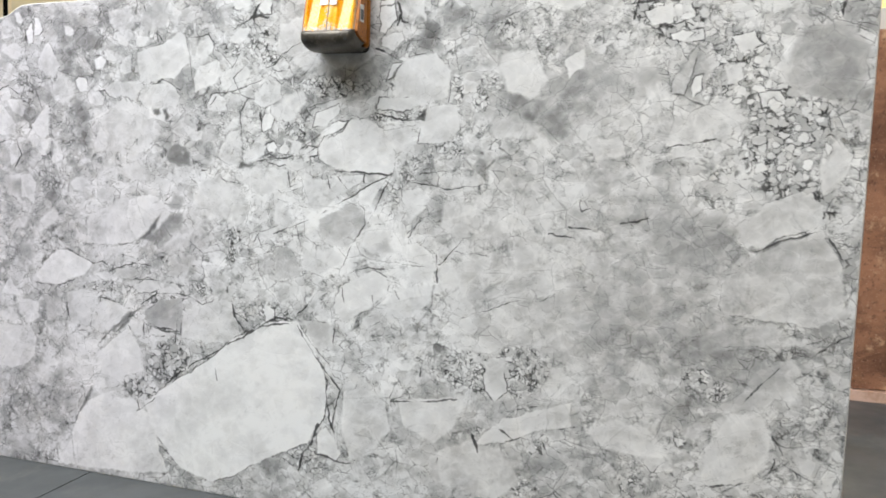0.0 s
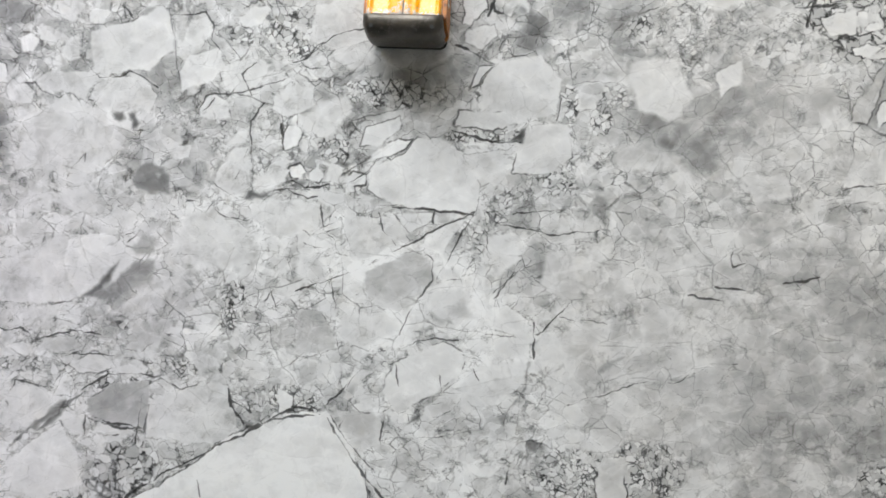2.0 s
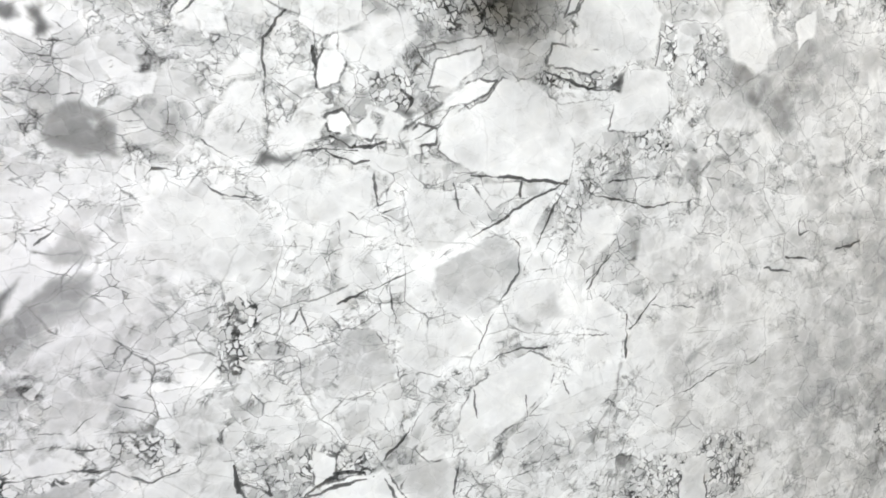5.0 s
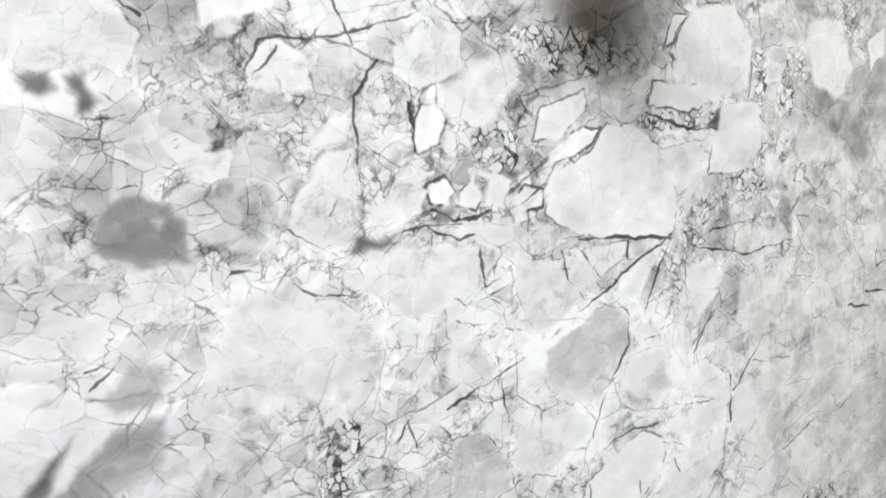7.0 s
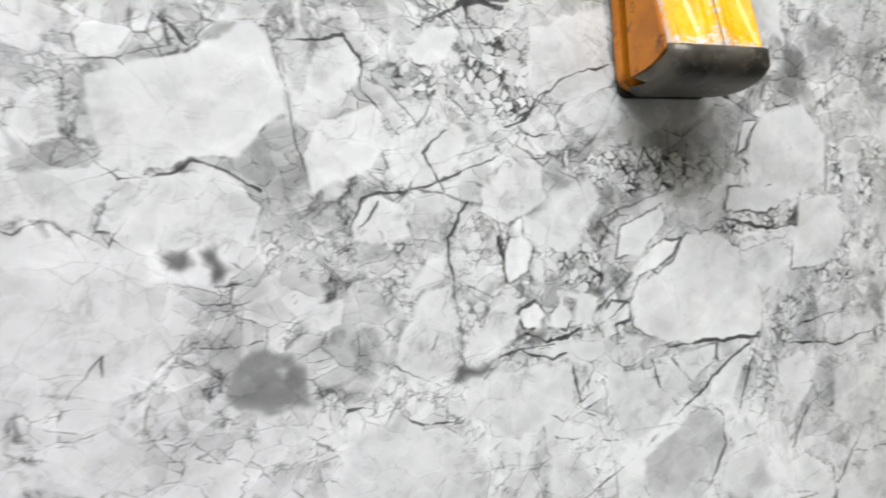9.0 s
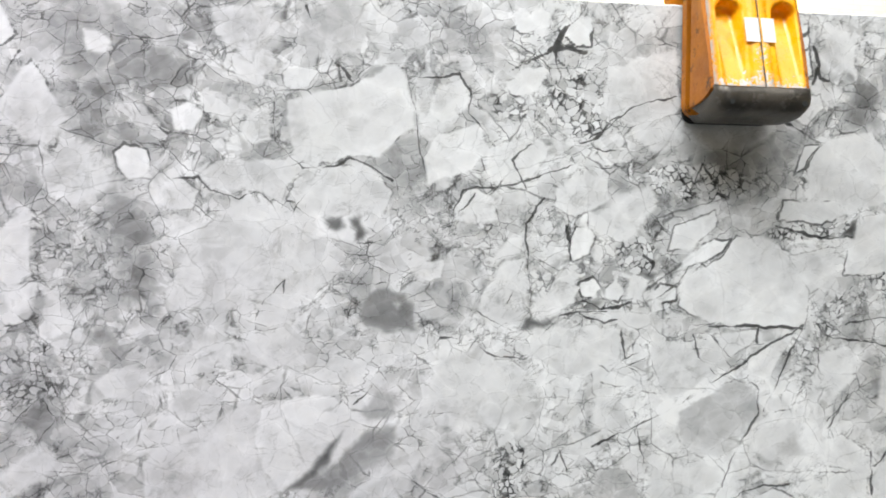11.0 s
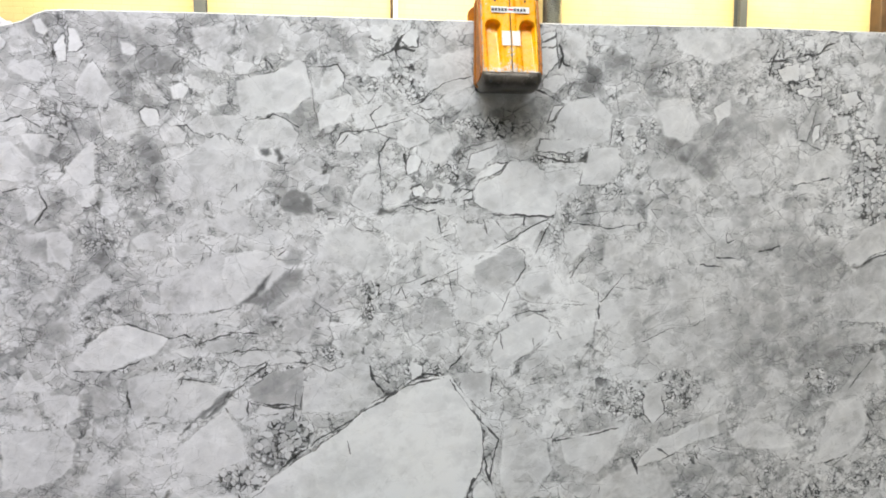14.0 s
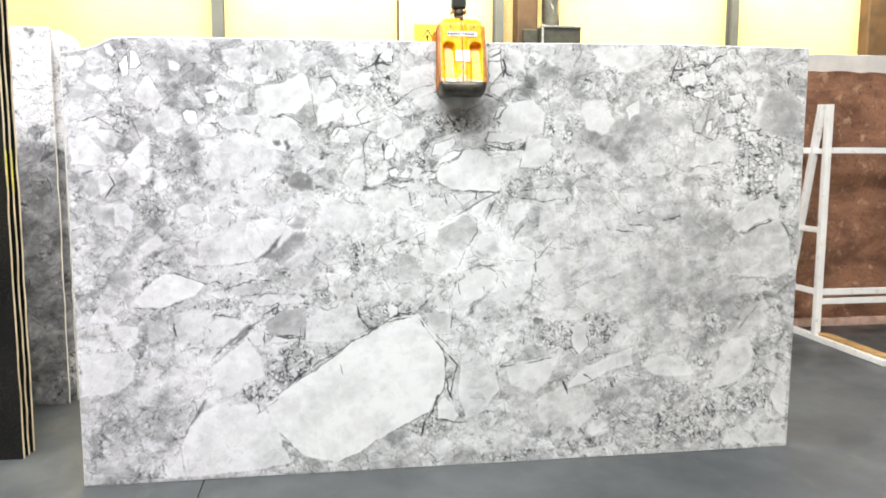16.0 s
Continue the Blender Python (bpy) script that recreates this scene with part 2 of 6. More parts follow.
def worn_orange():
    """Orange enamel, gone grey along its lower rim and its middle ridge, with chips and grime."""
    m = material("worn_orange_paint", (0.8, 0.3, 0.01), 0.32)
    n = Net(m)
    col = n.mix(n.span(n.noise(9, 5)[0], 0.35, 0.7), (0.93, 0.37, 0.003, 1), (1.0, 0.5, 0.006, 1))
    grime = n.span(n.noise(38, 7, 0.72)[0], 0.57, 0.74)
    col = n.mix(n.math("MULTIPLY", grime, 0.4), col, (0.22, 0.08, 0.01, 1))
    sep = n.add("ShaderNodeSeparateXYZ")
    n.put(n.place, sep.inputs[0])
    x, y, z = sep.outputs
    flake = n.noise(95, 6, 0.72)[0]
    rim = n.span(n.math("ADD", z, n.math("MULTIPLY", n.math("SUBTRACT", flake, 0.5), 0.14)), 1.736, 1.742, 1.0, 0.0)
    ridge = n.math("MULTIPLY", n.span(n.math("ABSOLUTE", n.math("SUBTRACT", x, 1.6025)), 0.012, 0.022, 1.0, 0.0), n.span(z, 1.79, 1.83, 1.0, 0.0))
    side = n.math("MULTIPLY", n.span(n.math("ABSOLUTE", n.math("SUBTRACT", x, 1.6025)), 0.086, 0.092), n.span(y, -0.06, -0.075, 0.0, 1.0))
    worn = n.math("MAXIMUM", n.math("MULTIPLY", ridge, n.span(flake, 0.53, 0.57)), n.math("MULTIPLY", side, n.span(flake, 0.42, 0.48)))
    speck = n.span(n.noise(60, 4, 0.6)[0], 0.68, 0.71)
    chips = n.math("MAXIMUM", n.math("MAXIMUM", worn, rim), speck)
    seam = n.math("MULTIPLY", n.span(n.math("ABSOLUTE", n.math("SUBTRACT", x, 1.6025)), 0.0008, 0.0024, 1.0, 0.0), n.span(flake, 0.3, 0.5, 0.5, 1.0))
    dirt = n.math("MULTIPLY", n.span(n.noise(26, 6, 0.75, n.stretch(1, 1, 0.4))[0], 0.54, 0.7), 0.45)
    col = n.mix(dirt, col, (0.45, 0.13, 0.006, 1))
    n.colour(n.mix(seam, n.mix(chips, col, (0.6, 0.56, 0.54, 1)), (0.05, 0.03, 0.02, 1)))
    n.rough(n.span(n.noise(60, 3)[0], 0.3, 0.7, 0.2, 0.4))
    n.bump(n.math("MULTIPLY", chips, -1.0), 0.25, 0.001)
    return m


def brown_granite():
    m = material("brown_granite", (0.2, 0.1, 0.06), 0.35, 0, 0.4)
    n = Net(m)
    big = n.noise(3.2, 7, 0.68, n.stretch(0.7, 1, 1.3), 0.5)[0]
    col = n.mix(n.span(big, 0.36, 0.66), (0.17, 0.08, 0.05, 1), (0.4, 0.2, 0.12, 1))
    col = n.mix(n.span(n.noise(9, 7, 0.72)[0], 0.54, 0.7), col, (0.6, 0.38, 0.24, 1))
    col = n.mix(n.span(n.noise(45, 5, 0.7)[0], 0.55, 0.68, 0.0, 0.75), col, (0.06, 0.03, 0.022, 1))
    col = n.mix(n.span(n.noise(120, 4, 0.6)[0], 0.6, 0.7, 0.0, 0.5), col, (0.7, 0.5, 0.38, 1))
    n.colour(col)
    return m


def concrete():
    m = material("polished_concrete", (0.1, 0.105, 0.11), 0.4, 0, 0.4)
    n = Net(m)
    col = n.mix(n.span(n.noise(0.9, 6, 0.6)[0], 0.35, 0.68), (0.056, 0.061, 0.063, 1), (0.092, 0.098, 0.1, 1))
    col = n.mix(n.span(n.noise(6, 7, 0.7, n.stretch(1, 0.35, 1))[0], 0.56, 0.72, 0.0, 0.5), col, (0.13, 0.134, 0.13, 1))
    col = n.mix(n.span(n.noise(55, 4, 0.7)[0], 0.6, 0.7, 0.0, 0.4), col, (0.05, 0.052, 0.055, 1))
    n.colour(col)
    n.rough(n.span(n.noise(3, 6)[0], 0.3, 0.7, 0.3, 0.6))
    n.bump(n.noise(90, 4)[0], 0.05, 0.002)
    return m


M_STONE = grey_stone("breccia_marble")
M_STONE_FAR = grey_stone("stored_marble", (1.0, 1.0, 1.01), False)
M_CUT = mottled("sawn_marble_edge", (0.74, 0.72, 0.68), (0.6, 0.59, 0.57), 0.7, 12, 160)
M_CREAM = mottled("cream_slab_edge", (0.66, 0.58, 0.45), (0.45, 0.38, 0.28), 0.75, 9, 120)
M_BLACK = mottled("black_granite", (0.006, 0.006, 0.006), (0.016, 0.014, 0.012), 0.2, 3, 200, bump=0.0)
M_BROWN = brown_granite()
M_BROWN_EDGE = mottled("chipped_pink_edge", (0.62, 0.42, 0.34), (0.45, 0.28, 0.2), 0.8, 12, 90)
M_FILM = mottled("pale_backed_slab", (0.62, 0.62, 0.6), (0.74, 0.72, 0.68), 0.6, 5, 60)
M_FLOOR = concrete()
M_GROOVE = mottled("joint_filler", (0.02, 0.021, 0.022), (0.035, 0.036, 0.037), 0.8, 8, 80)
M_BRICK = brick_wall()
M_PLASTER = mottled("hall_plaster", (0.5, 0.47, 0.42), (0.6, 0.57, 0.52), 0.9, 0.8, 30)
M_ROOF = mottled("roof_sheet", (0.55, 0.55, 0.55), (0.65, 0.65, 0.64), 0.6, 1.2, 40)
M_POST = mottled("grey_steel_post", (0.075, 0.08, 0.088), (0.1, 0.105, 0.112), 0.5, 2, 60)
M_WHITE = mottled("chipped_white_paint", (0.84, 0.83, 0.81), (0.78, 0.77, 0.74), 0.45, 7, 90, c=(0.6, 0.57, 0.52))
M_PIPE = mottled("galvanised_pipe", (0.55, 0.56, 0.58), (0.42, 0.43, 0.45), 0.3, 3, 70, 0.9)
M_RUST = mottled("brown_steel", (0.05, 0.026, 0.013), (0.085, 0.045, 0.022), 0.6, 3, 60)
M_DARK = mottled("black_plastic", (0.02, 0.022, 0.02), (0.035, 0.036, 0.034), 0.5, 8, 90)
M_TIMBER = mottled("raw_pine", (0.5, 0.31, 0.12), (0.4, 0.23, 0.08), 0.7, 9, 70)
M_ORANGE = worn_orange()
M_FLANGE = mottled("dirty_orange_paint", (0.52, 0.175, 0.006), (0.36, 0.11, 0.006), 0.45, 14, 110, c=(0.1, 0.04, 0.012))
M_STEEL = mottled("dull_worn_steel", (0.05, 0.044, 0.036), (0.12, 0.107, 0.09), 0.42, 14, 140, 0.6, 0.15, c=(0.15, 0.137, 0.12))
M_RUBBER = mottled("black_rubber", (0.015, 0.014, 0.013), (0.03, 0.028, 0.026), 0.7, 20, 160)
M_BRASS = mottled("copper_bolt", (0.5, 0.27, 0.15), (0.4, 0.2, 0.1), 0.4, 30, 200, 0.8)
M_LABEL = mottled("white_sticker", (0.8, 0.79, 0.77), (0.7, 0.69, 0.67), 0.5, 40, 260, bump=0.0)
M_PRINT = mottled("black_print", (0.025, 0.025, 0.03), (0.04, 0.04, 0.045), 0.5, 40, 200, bump=0.0)
M_RED = mottled("red_print", (0.6, 0.05, 0.06), (0.5, 0.04, 0.05), 0.5, 40, 200, bump=0.0)
M_CHALK = mottled("yellow_wax_mark", (0.8, 0.76, 0.06), (0.7, 0.66, 0.05), 0.8, 30, 200)
M_SIGN = mottled("yellow_sign", (0.85, 0.68, 0.02), (0.8, 0.62, 0.02), 0.4, 5, 60, bump=0.0)


# ---- building helpers ----
def block(bm, x0, x1, y0, y1, z0, z1, bevel=0.0, turn=None):
    """A box with softened edges, added to bm."""
    made = bmesh.ops.create_cube(bm, size=1)["verts"]
    for v in made:
        v.co = Vector(((x0 + x1) / 2 + v.co.x * (x1 - x0), (y0 + y1) / 2 + v.co.y * (y1 - y0), (z0 + z1) / 2 + v.co.z * (z1 - z0)))
    if bevel:
        edges = list({e for v in made for e in v.link_edges})
        out = bmesh.ops.bevel(bm, geom=edges, offset=bevel, segments=2, affect="EDGES", profile=0.5)
        made = list({v for f in out["faces"] for v in f.verts} | {v for v in made if v.is_valid})
    if turn:
        bmesh.ops.transform(bm, matrix=turn, verts=made)
    return bm


def boxed(x0, x1, y0, y1, z0, z1, bevel=0.0, turn=None):
    return block(bmesh.new(), x0, x1, y0, y1, z0, z1, bevel, turn)


def rod(bm, a, b, radius, sides=16):
    """A round bar from a to b."""
    a, b = Vector(a), Vector(b)
    way = b - a
    m = Matrix.Translation((a + b) / 2) @ way.to_track_quat("Z", "Y").to_matrix().to_4x4()
    bmesh.ops.create_cone(bm, cap_ends=True, segments=sides, radius1=radius, radius2=radius, depth=way.length, matrix=m)
    return bm


def tube_bar(bm, a, b, width, bevel=0.004):
    """A square steel bar from a to b."""
    a, b = Vector(a), Vector(b)
    way = b - a
    up = "Y" if abs(way.normalized().y) < 0.9 else "X"
    m = Matrix.Translation((a + b) / 2) @ way.to_track_quat("Z", up).to_matrix().to_4x4()
    h = width / 2
    return block(bm, -h, h, -h, h, -way.length / 2, way.length / 2, bevel, m)


def part(name, bm, mat, parent=None, label="", smooth=False):
    me = bpy.data.meshes.new(name)
    bm.normal_update()
    bm.to_mesh(me)
    bm.free()
    me.materials.append(mat)
    if smooth:
        for p in me.polygons:
            p.use_smooth = True
    ob = new(name, me)
    ob.parent = parent
    return tagged(ob, label)


def thing(name, label, category, group="", kind=""):
    ob = new(name)
    return tagged(ob, label, category, group, kind)


# ---- the hall ----
bm = boxed(-9, 0.484, -9, 11, G - 0.2, G)
block(bm, 0.49, 15, -9, 11, G - 0.2, G)
hall_floor = tagged(part("floor", bm, M_FLOOR), "dark grey polished concrete hall floor with a sawn joint", "floor", kind="structure")
part("joint", boxed(0.4842, 0.4898, -9, 11, G - 0.2, G - 0.008), M_GROOVE, hall_floor)
tagged(part("wall_north", boxed(-9.3, 15.3, 11, 11.3, G - 0.2, 7.3), M_BRICK), "sunlit cream brick far wall of the hall", "wall", kind="structure")
tagged(part("wall_west", boxed(-9.3, -9, -9, 11, G - 0.2, 7.3), M_PLASTER), "plain pale plastered hall wall", "wall", kind="structure")
tagged(part("wall_east", boxed(15, 15.3, -9, 11, G - 0.2, 7.3), M_PLASTER), "plain pale plastered hall wall", "wall", kind="structure")
tagged(part("wall_south", boxed(-9.3, 15.3, -9.3, -9, G - 0.2, 7.3), M_PLASTER), "plain pale plastered hall wall", "wall", kind="structure")
tagged(part("ceiling", boxed(-9.3, 15.3, -9.3, 11.3, 7.3, 7.45), M_ROOF), "pale sheet metal roof of the hall", "ceiling", kind="structure")


def post(x0, x1, mat, label):
    w = x1 - x0
    bm = boxed(x0, x1, 10.72, 10.74, G, 7.3, 0.003)
    block(bm, x0, x1, 10.93, 10.95, G, 7.3, 0.003)
    block(bm, x0 + w * 0.45, x0 + w * 0.55, 10.74, 10.93, G, 7.3)
    return tagged(part("steel_post", bm, mat), label, "post", "posts along the far wall")


post(-0.93, -0.74, M_POST, "grey painted steel post in front of the brick wall")
post(4.07, 4.23, M_POST, "grey painted steel post in front of the brick wall")
post(8.69, 8.83, M_POST, "grey painted steel post in front of the brick wall")
conduit = thing("wall_conduit", "thin white conduit with a dark bracket rail on brick wall", "pipe")
part("rail", boxed(2.3, 2.34, 10.94, 10.995, G, 7.3, 0.004), M_RUST, conduit, "dark brown rail")
part("pipe", rod(bmesh.new(), (2.385, 10.95, G), (2.385, 10.95, 7.3), 0.04), M_WHITE, conduit, "white round pipe", True)
pillar = thing("brown_pillar", "brown painted steel pillar against the brick wall", "pillar")
part("shaft", boxed(4.46, 4.84, 10.6, 10.99, G, 7.3, 0.03), M_RUST, pillar)
part("base", boxed(4.56, 4.83, 10.5, 10.59, G, 3.7, 0.01), M_DARK, pillar)
duct = thing("exhaust_duct", "round galvanised duct standing on a dark cabinet", "duct")
part("tube", rod(bmesh.new(), (5.08, 10.6, 3.77), (5.08, 10.6, 7.3), 0.165, 28), M_PIPE, duct, "galvanised round tube", True)
cabinet = part("cabinet", boxed(4.84, 5.56, 10.3, 10.95, G, 3.74, 0.015), M_DARK, duct, "black cabinet with a pale rim")
part("rim", boxed(4.83, 5.57, 10.28, 10.3, 3.71, 3.75, 0.005), M_PIPE, cabinet)
part("rim", boxed(4.83, 4.87, 10.28, 10.3, G, 3.71, 0.005), M_PIPE, cabinet)
sign = thing("warning_sign", "yellow warning sign with a black triangle on the wall", "sign")
part("plate", boxed(2.62, 3.1, 10.97, 10.985, 3.36, 3.82, 0.003), M_SIGN, sign)
bm = bmesh.new()
for i in range(3):
    a, b = radians(90 + 120 * i), radians(210 + 120 * i)
    tube_bar(bm, (2.86 + 0.17 * math.cos(a), 10.964, 3.56 + 0.17 * math.sin(a)), (2.86 + 0.17 * math.cos(b), 10.964, 3.56 + 0.17 * math.sin(b)), 0.022, 0)
part("triangle", bm, M_PRINT, sign)
bm = rod(bmesh.new(), (2.86, 10.96, 3.6), (2.86, 10.968, 3.6), 0.03)
block(bm, 2.845, 2.875, 10.96, 10.968, 3.5, 3.58)
part("symbol", bm, M_PRINT, sign)
heater = thing("hanging_heater", "dark brown box heater hanging high under the roof", "heater")
part("case", boxed(6.9, 7.74, 4.8, 5.3, 3.44, 3.89, 0.02), M_RUST, heater)
part("lip", boxed(6.885, 7.755, 4.785, 5.315, 3.415, 3.44, 0.006), M_DARK, heater)
part("hanger", boxed(7.04, 7.06, 5.04, 5.06, 3.89, 7.3), M_DARK, heater)
part("hanger", boxed(7.58, 7.6, 5.04, 5.06, 3.89, 7.3), M_DARK, heater)
# brown block added to darken the wall's right end, where light falls off
tagged(part("dim_wall_end", boxed(11.55, 12.6, 10.7, 11.0, G, 7.3, 0.03), M_RUST), "dark brown block standing in for the dim end of the brick wall", "column")

# ---- the marble slab ----
LEFT, RIGHT, FOOT = 0.0, 3.203, 0.03


def top_of(x):
    """The upper edge, with the broken corner."""
    return np.interp(x, (0.0, 0.08, 0.134, 0.167, 0.2, 0.25, 0.65, 1.2, 1.8, 2.5, 3.203), (1.818, 1.831, 1.846, 1.866, 1.879, 1.883, 1.888, 1.891, 1.894, 1.906, 1.903))


def spaced(stops):
    """Places along a line, close together where the camera comes close."""
    out = [np.arange(a, b - 1e-9, step) for a, b, step in stops]
    return np.concatenate(out + [np.array([stops[-1][1]])])


xs = spaced(((LEFT, 0.5, 0.003), (0.5, 2.3, 0.0018), (2.3, RIGHT, 0.003)))
us = spaced(((FOOT, 0.75, 0.0032), (0.75, 1.75, 0.0018), (1.75, 1.9, 0.004))) - FOOT
us /= us[-1]
PX = np.repeat(xs[:, None], len(us), 1)
PZ = FOOT + (top_of(xs)[:, None] - FOOT) * us[None, :]


def value_noise(x, z, size, seed):
    """Smooth random values, about -1 to 1, that change over the length size."""
    table = np.random.default_rng(seed).uniform(-1, 1, (128, 128))
    u, v = x / size + 57.3, z / size + 31.7
    i, j = np.floor(u).astype(int), np.floor(v).astype(int)
    f, g = u - i, v - j
    f, g = f * f * (3 - 2 * f), g * g * (3 - 2 * g)
    i0, i1, j0, j1 = i % 128, (i + 1) % 128, j % 128, (j + 1) % 128
    return (table[i0, j0] * (1 - f) + table[i1, j0] * f) * (1 - g) + (table[i0, j1] * (1 - f) + table[i1, j1] * f) * g


def layered(x, z, size, seed, octaves=4):
    return sum(value_noise(x, z, size / 2 ** k, seed + k) * 0.5 ** k for k in range(octaves))


WX = PX + 0.004 * layered(PX, PZ, 0.05, 11) + 0.0018 * layered(PX, PZ, 0.012, 71, 2)
WZ = PZ + 0.004 * layered(PX, PZ, 0.05, 23) + 0.0018 * layered(PX, PZ, 0.012, 83, 2)
TONE = 0.74 + 0.065 * layered(PX, PZ, 0.35, 31, 5) + 0.03 * layered(PX, PZ * 1.6, 0.07, 41, 3)
VEIN, SOLID = np.zeros_like(PX), np.zeros_like(PX)
FINE, COARSE = np.zeros_like(PX), np.zeros_like(PX)
CALM = np.zeros_like(PX)
PATCH = layered(PX, PZ, 0.09, 51, 4)
FLECK = layered(PX, PZ, 0.03, 61, 3)
BROAD = layered(PX, PZ, 0.16, 101, 3)
RAG = 0.7 * layered(PX, PZ, 0.045, 91, 4) + 0.5 * PATCH


def window_of(x0, x1, z0, z1, margin):
    i0, i1 = np.searchsorted(xs, (x0 - margin, x1 + margin))
    zz = PZ[len(xs) // 2]
    j0, j1 = np.searchsorted(zz, (z0 - margin - 0.03, z1 + margin + 0.06))
    return slice(i0, max(i1, i0 + 1)), slice(j0, max(j1, j0 + 1))


def soft(value, lo, hi):
    f = np.clip((value - lo) / (hi - lo), 0, 1)
    return f * f * (3 - 2 * f)


def to_segment(x, z, a, b):
    d = b - a
    f = np.clip(((x - a[0]) * d[0] + (z - a[1]) * d[1]) / max(d @ d, 1e-9), 0, 1)
    return np.hypot(x - a[0] - f * d[0], z - a[1] - f * d[1]), f


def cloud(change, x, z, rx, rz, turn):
    """A soft lighter or darker patch: millimetres and degrees."""
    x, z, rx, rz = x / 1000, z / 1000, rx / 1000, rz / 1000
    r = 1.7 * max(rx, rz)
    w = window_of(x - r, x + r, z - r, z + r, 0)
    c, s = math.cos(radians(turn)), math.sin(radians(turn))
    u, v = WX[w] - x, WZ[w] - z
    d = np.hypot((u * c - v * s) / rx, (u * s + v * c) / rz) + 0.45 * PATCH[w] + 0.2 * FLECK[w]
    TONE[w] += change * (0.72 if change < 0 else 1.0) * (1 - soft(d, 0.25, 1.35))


def rubble(strength, size, x, z, rx, rz, turn):
    """A zone of crushed stone, with chips of about the given size."""
    x, z, rx, rz = x / 1000, z / 1000, rx / 1000, rz / 1000
    r = 1.7 * max(rx, rz)
    w = window_of(x - r, x + r, z - r, z + r, 0)
    c, s = math.cos(radians(turn)), math.sin(radians(turn))
    u, v = WX[w] - x, WZ[w] - z
    d = np.hypot((u * c - v * s) / rx, (u * s + v * c) / rz) + 0.3 * PATCH[w]
    field = FINE if size < 17 else COARSE
    field[w] = np.maximum(field[w], strength * (1 - soft(d, 0.6, 1.25)))


def calm(strength, x, z, rx, rz):
    """A clouded zone where few cracks show: millimetres."""
    d = np.hypot((WX - x / 1000) / (rx / 1000), (WZ - z / 1000) / (rz / 1000)) + 0.25 * PATCH
    np.maximum(CALM, strength * (1 - soft(d, 0.5, 1.2)), out=CALM)


def clast(tone, rim, *outline):
    """A whole broken piece of stone with a darker rim: its outline in millimetres."""
    p = np.array(outline, float).reshape(-1, 2) / 1000
    w = window_of(p[:, 0].min(), p[:, 0].max(), p[:, 1].min(), p[:, 1].max(), 0.02)
    x, z = WX[w], WZ[w]
    near, inside = np.full(x.shape, 9.0), np.zeros(x.shape, bool)
    for a, b in zip(p, np.roll(p, -1, 0)):
        near = np.minimum(near, to_segment(x, z, a, b)[0])
        if a[1] != b[1]:
            inside ^= ((a[1] > z) != (b[1] > z)) & (x < (b[0] - a[0]) * (z - a[1]) / (b[1] - a[1]) + a[0])
    d = np.where(inside, near, -near) + 0.002 * FLECK[w]
    k = soft(d, -0.006 if rim < 0.12 else -0.003, 0.009 if rim < 0.12 else 0.005)
    shade = tone + (0.03 if tone > 0.76 else 0.0) + 0.04 * PATCH[w] + 0.045 * BROAD[w] + 0.035 * (1 - soft(d, 0.0, 0.022)) - 0.02
    TONE[w] -= (0.02 + 0.1 * rim) * (1 - soft(-d, 0.0, 0.016)) * soft(PATCH[w], -0.7, 0.5)
    TONE[w] = TONE[w] * (1 - k) + shade * k
    SOLID[w] = np.maximum(SOLID[w], (0.8 if rim < 0.22 else 0.92) * k)
    for field in (FINE, COARSE, VEIN):
        field[w] *= 1 - k
    line = (1 - soft(np.abs(d), 0.0008, 0.0042)) * soft(RAG[w], -0.55, 0.45)
    VEIN[w] = np.maximum(VEIN[w], (0.4 if rim > 0.5 else min(1.8 * rim, 0.75)) * line)


def vein(wide, dark, *course):
    """A crack or vein along a course, width and places in millimetres; below zero it is a pale one."""
    p = np.array(course, float).reshape(-1, 2) / 1000
    if 0 < dark < 0.26:
        h = wide / 1600
    else:
        near = ((p > (0.5, 0.75)) & (p < (2.3, 1.75))).all()
        h = max(wide / 4800, 0.0004) if near else max(wide / 3000, 0.0014)
    total = len(p) - 1
    for i, (a, b) in enumerate(zip(p[:-1], p[1:])):
        w = window_of(min(a[0], b[0]), max(a[0], b[0]), min(a[1], b[1]), max(a[1], b[1]), 0.012 + 2 * h)
        d, f = to_segment(WX[w], WZ[w], a, b)
        along = (i + f) / total
        taper = 0.45 + 0.75 * np.sqrt(np.clip(4 * along * (1 - along), 0, 1))
        swell = soft(RAG[w], -0.75, 0.95)
        here = h * taper * (0.25 + 1.9 * swell ** 2)
        line = 1 - soft(d, here * 0.35, here + 0.0021)
        if 0 < dark < 0.26:
            TONE[w] = np.minimum(TONE[w], 0.84 - 1.6 * dark * (1 - soft(d, 0.0, here * 1.6)) + 0.3 * soft(d, here, here * 1.6))
        elif dark < 0:
            TONE[w] = np.maximum(TONE[w], line * 0.86)
        else:
            VEIN[w] = np.maximum(VEIN[w], min(1.5 * dark, 1.0) * line * (0.4 + 0.75 * swell + 0.2 * FLECK[w]))
            TONE[w] -= 0.03 * dark * swell * (1 - soft(d, 0.0, 0.012))


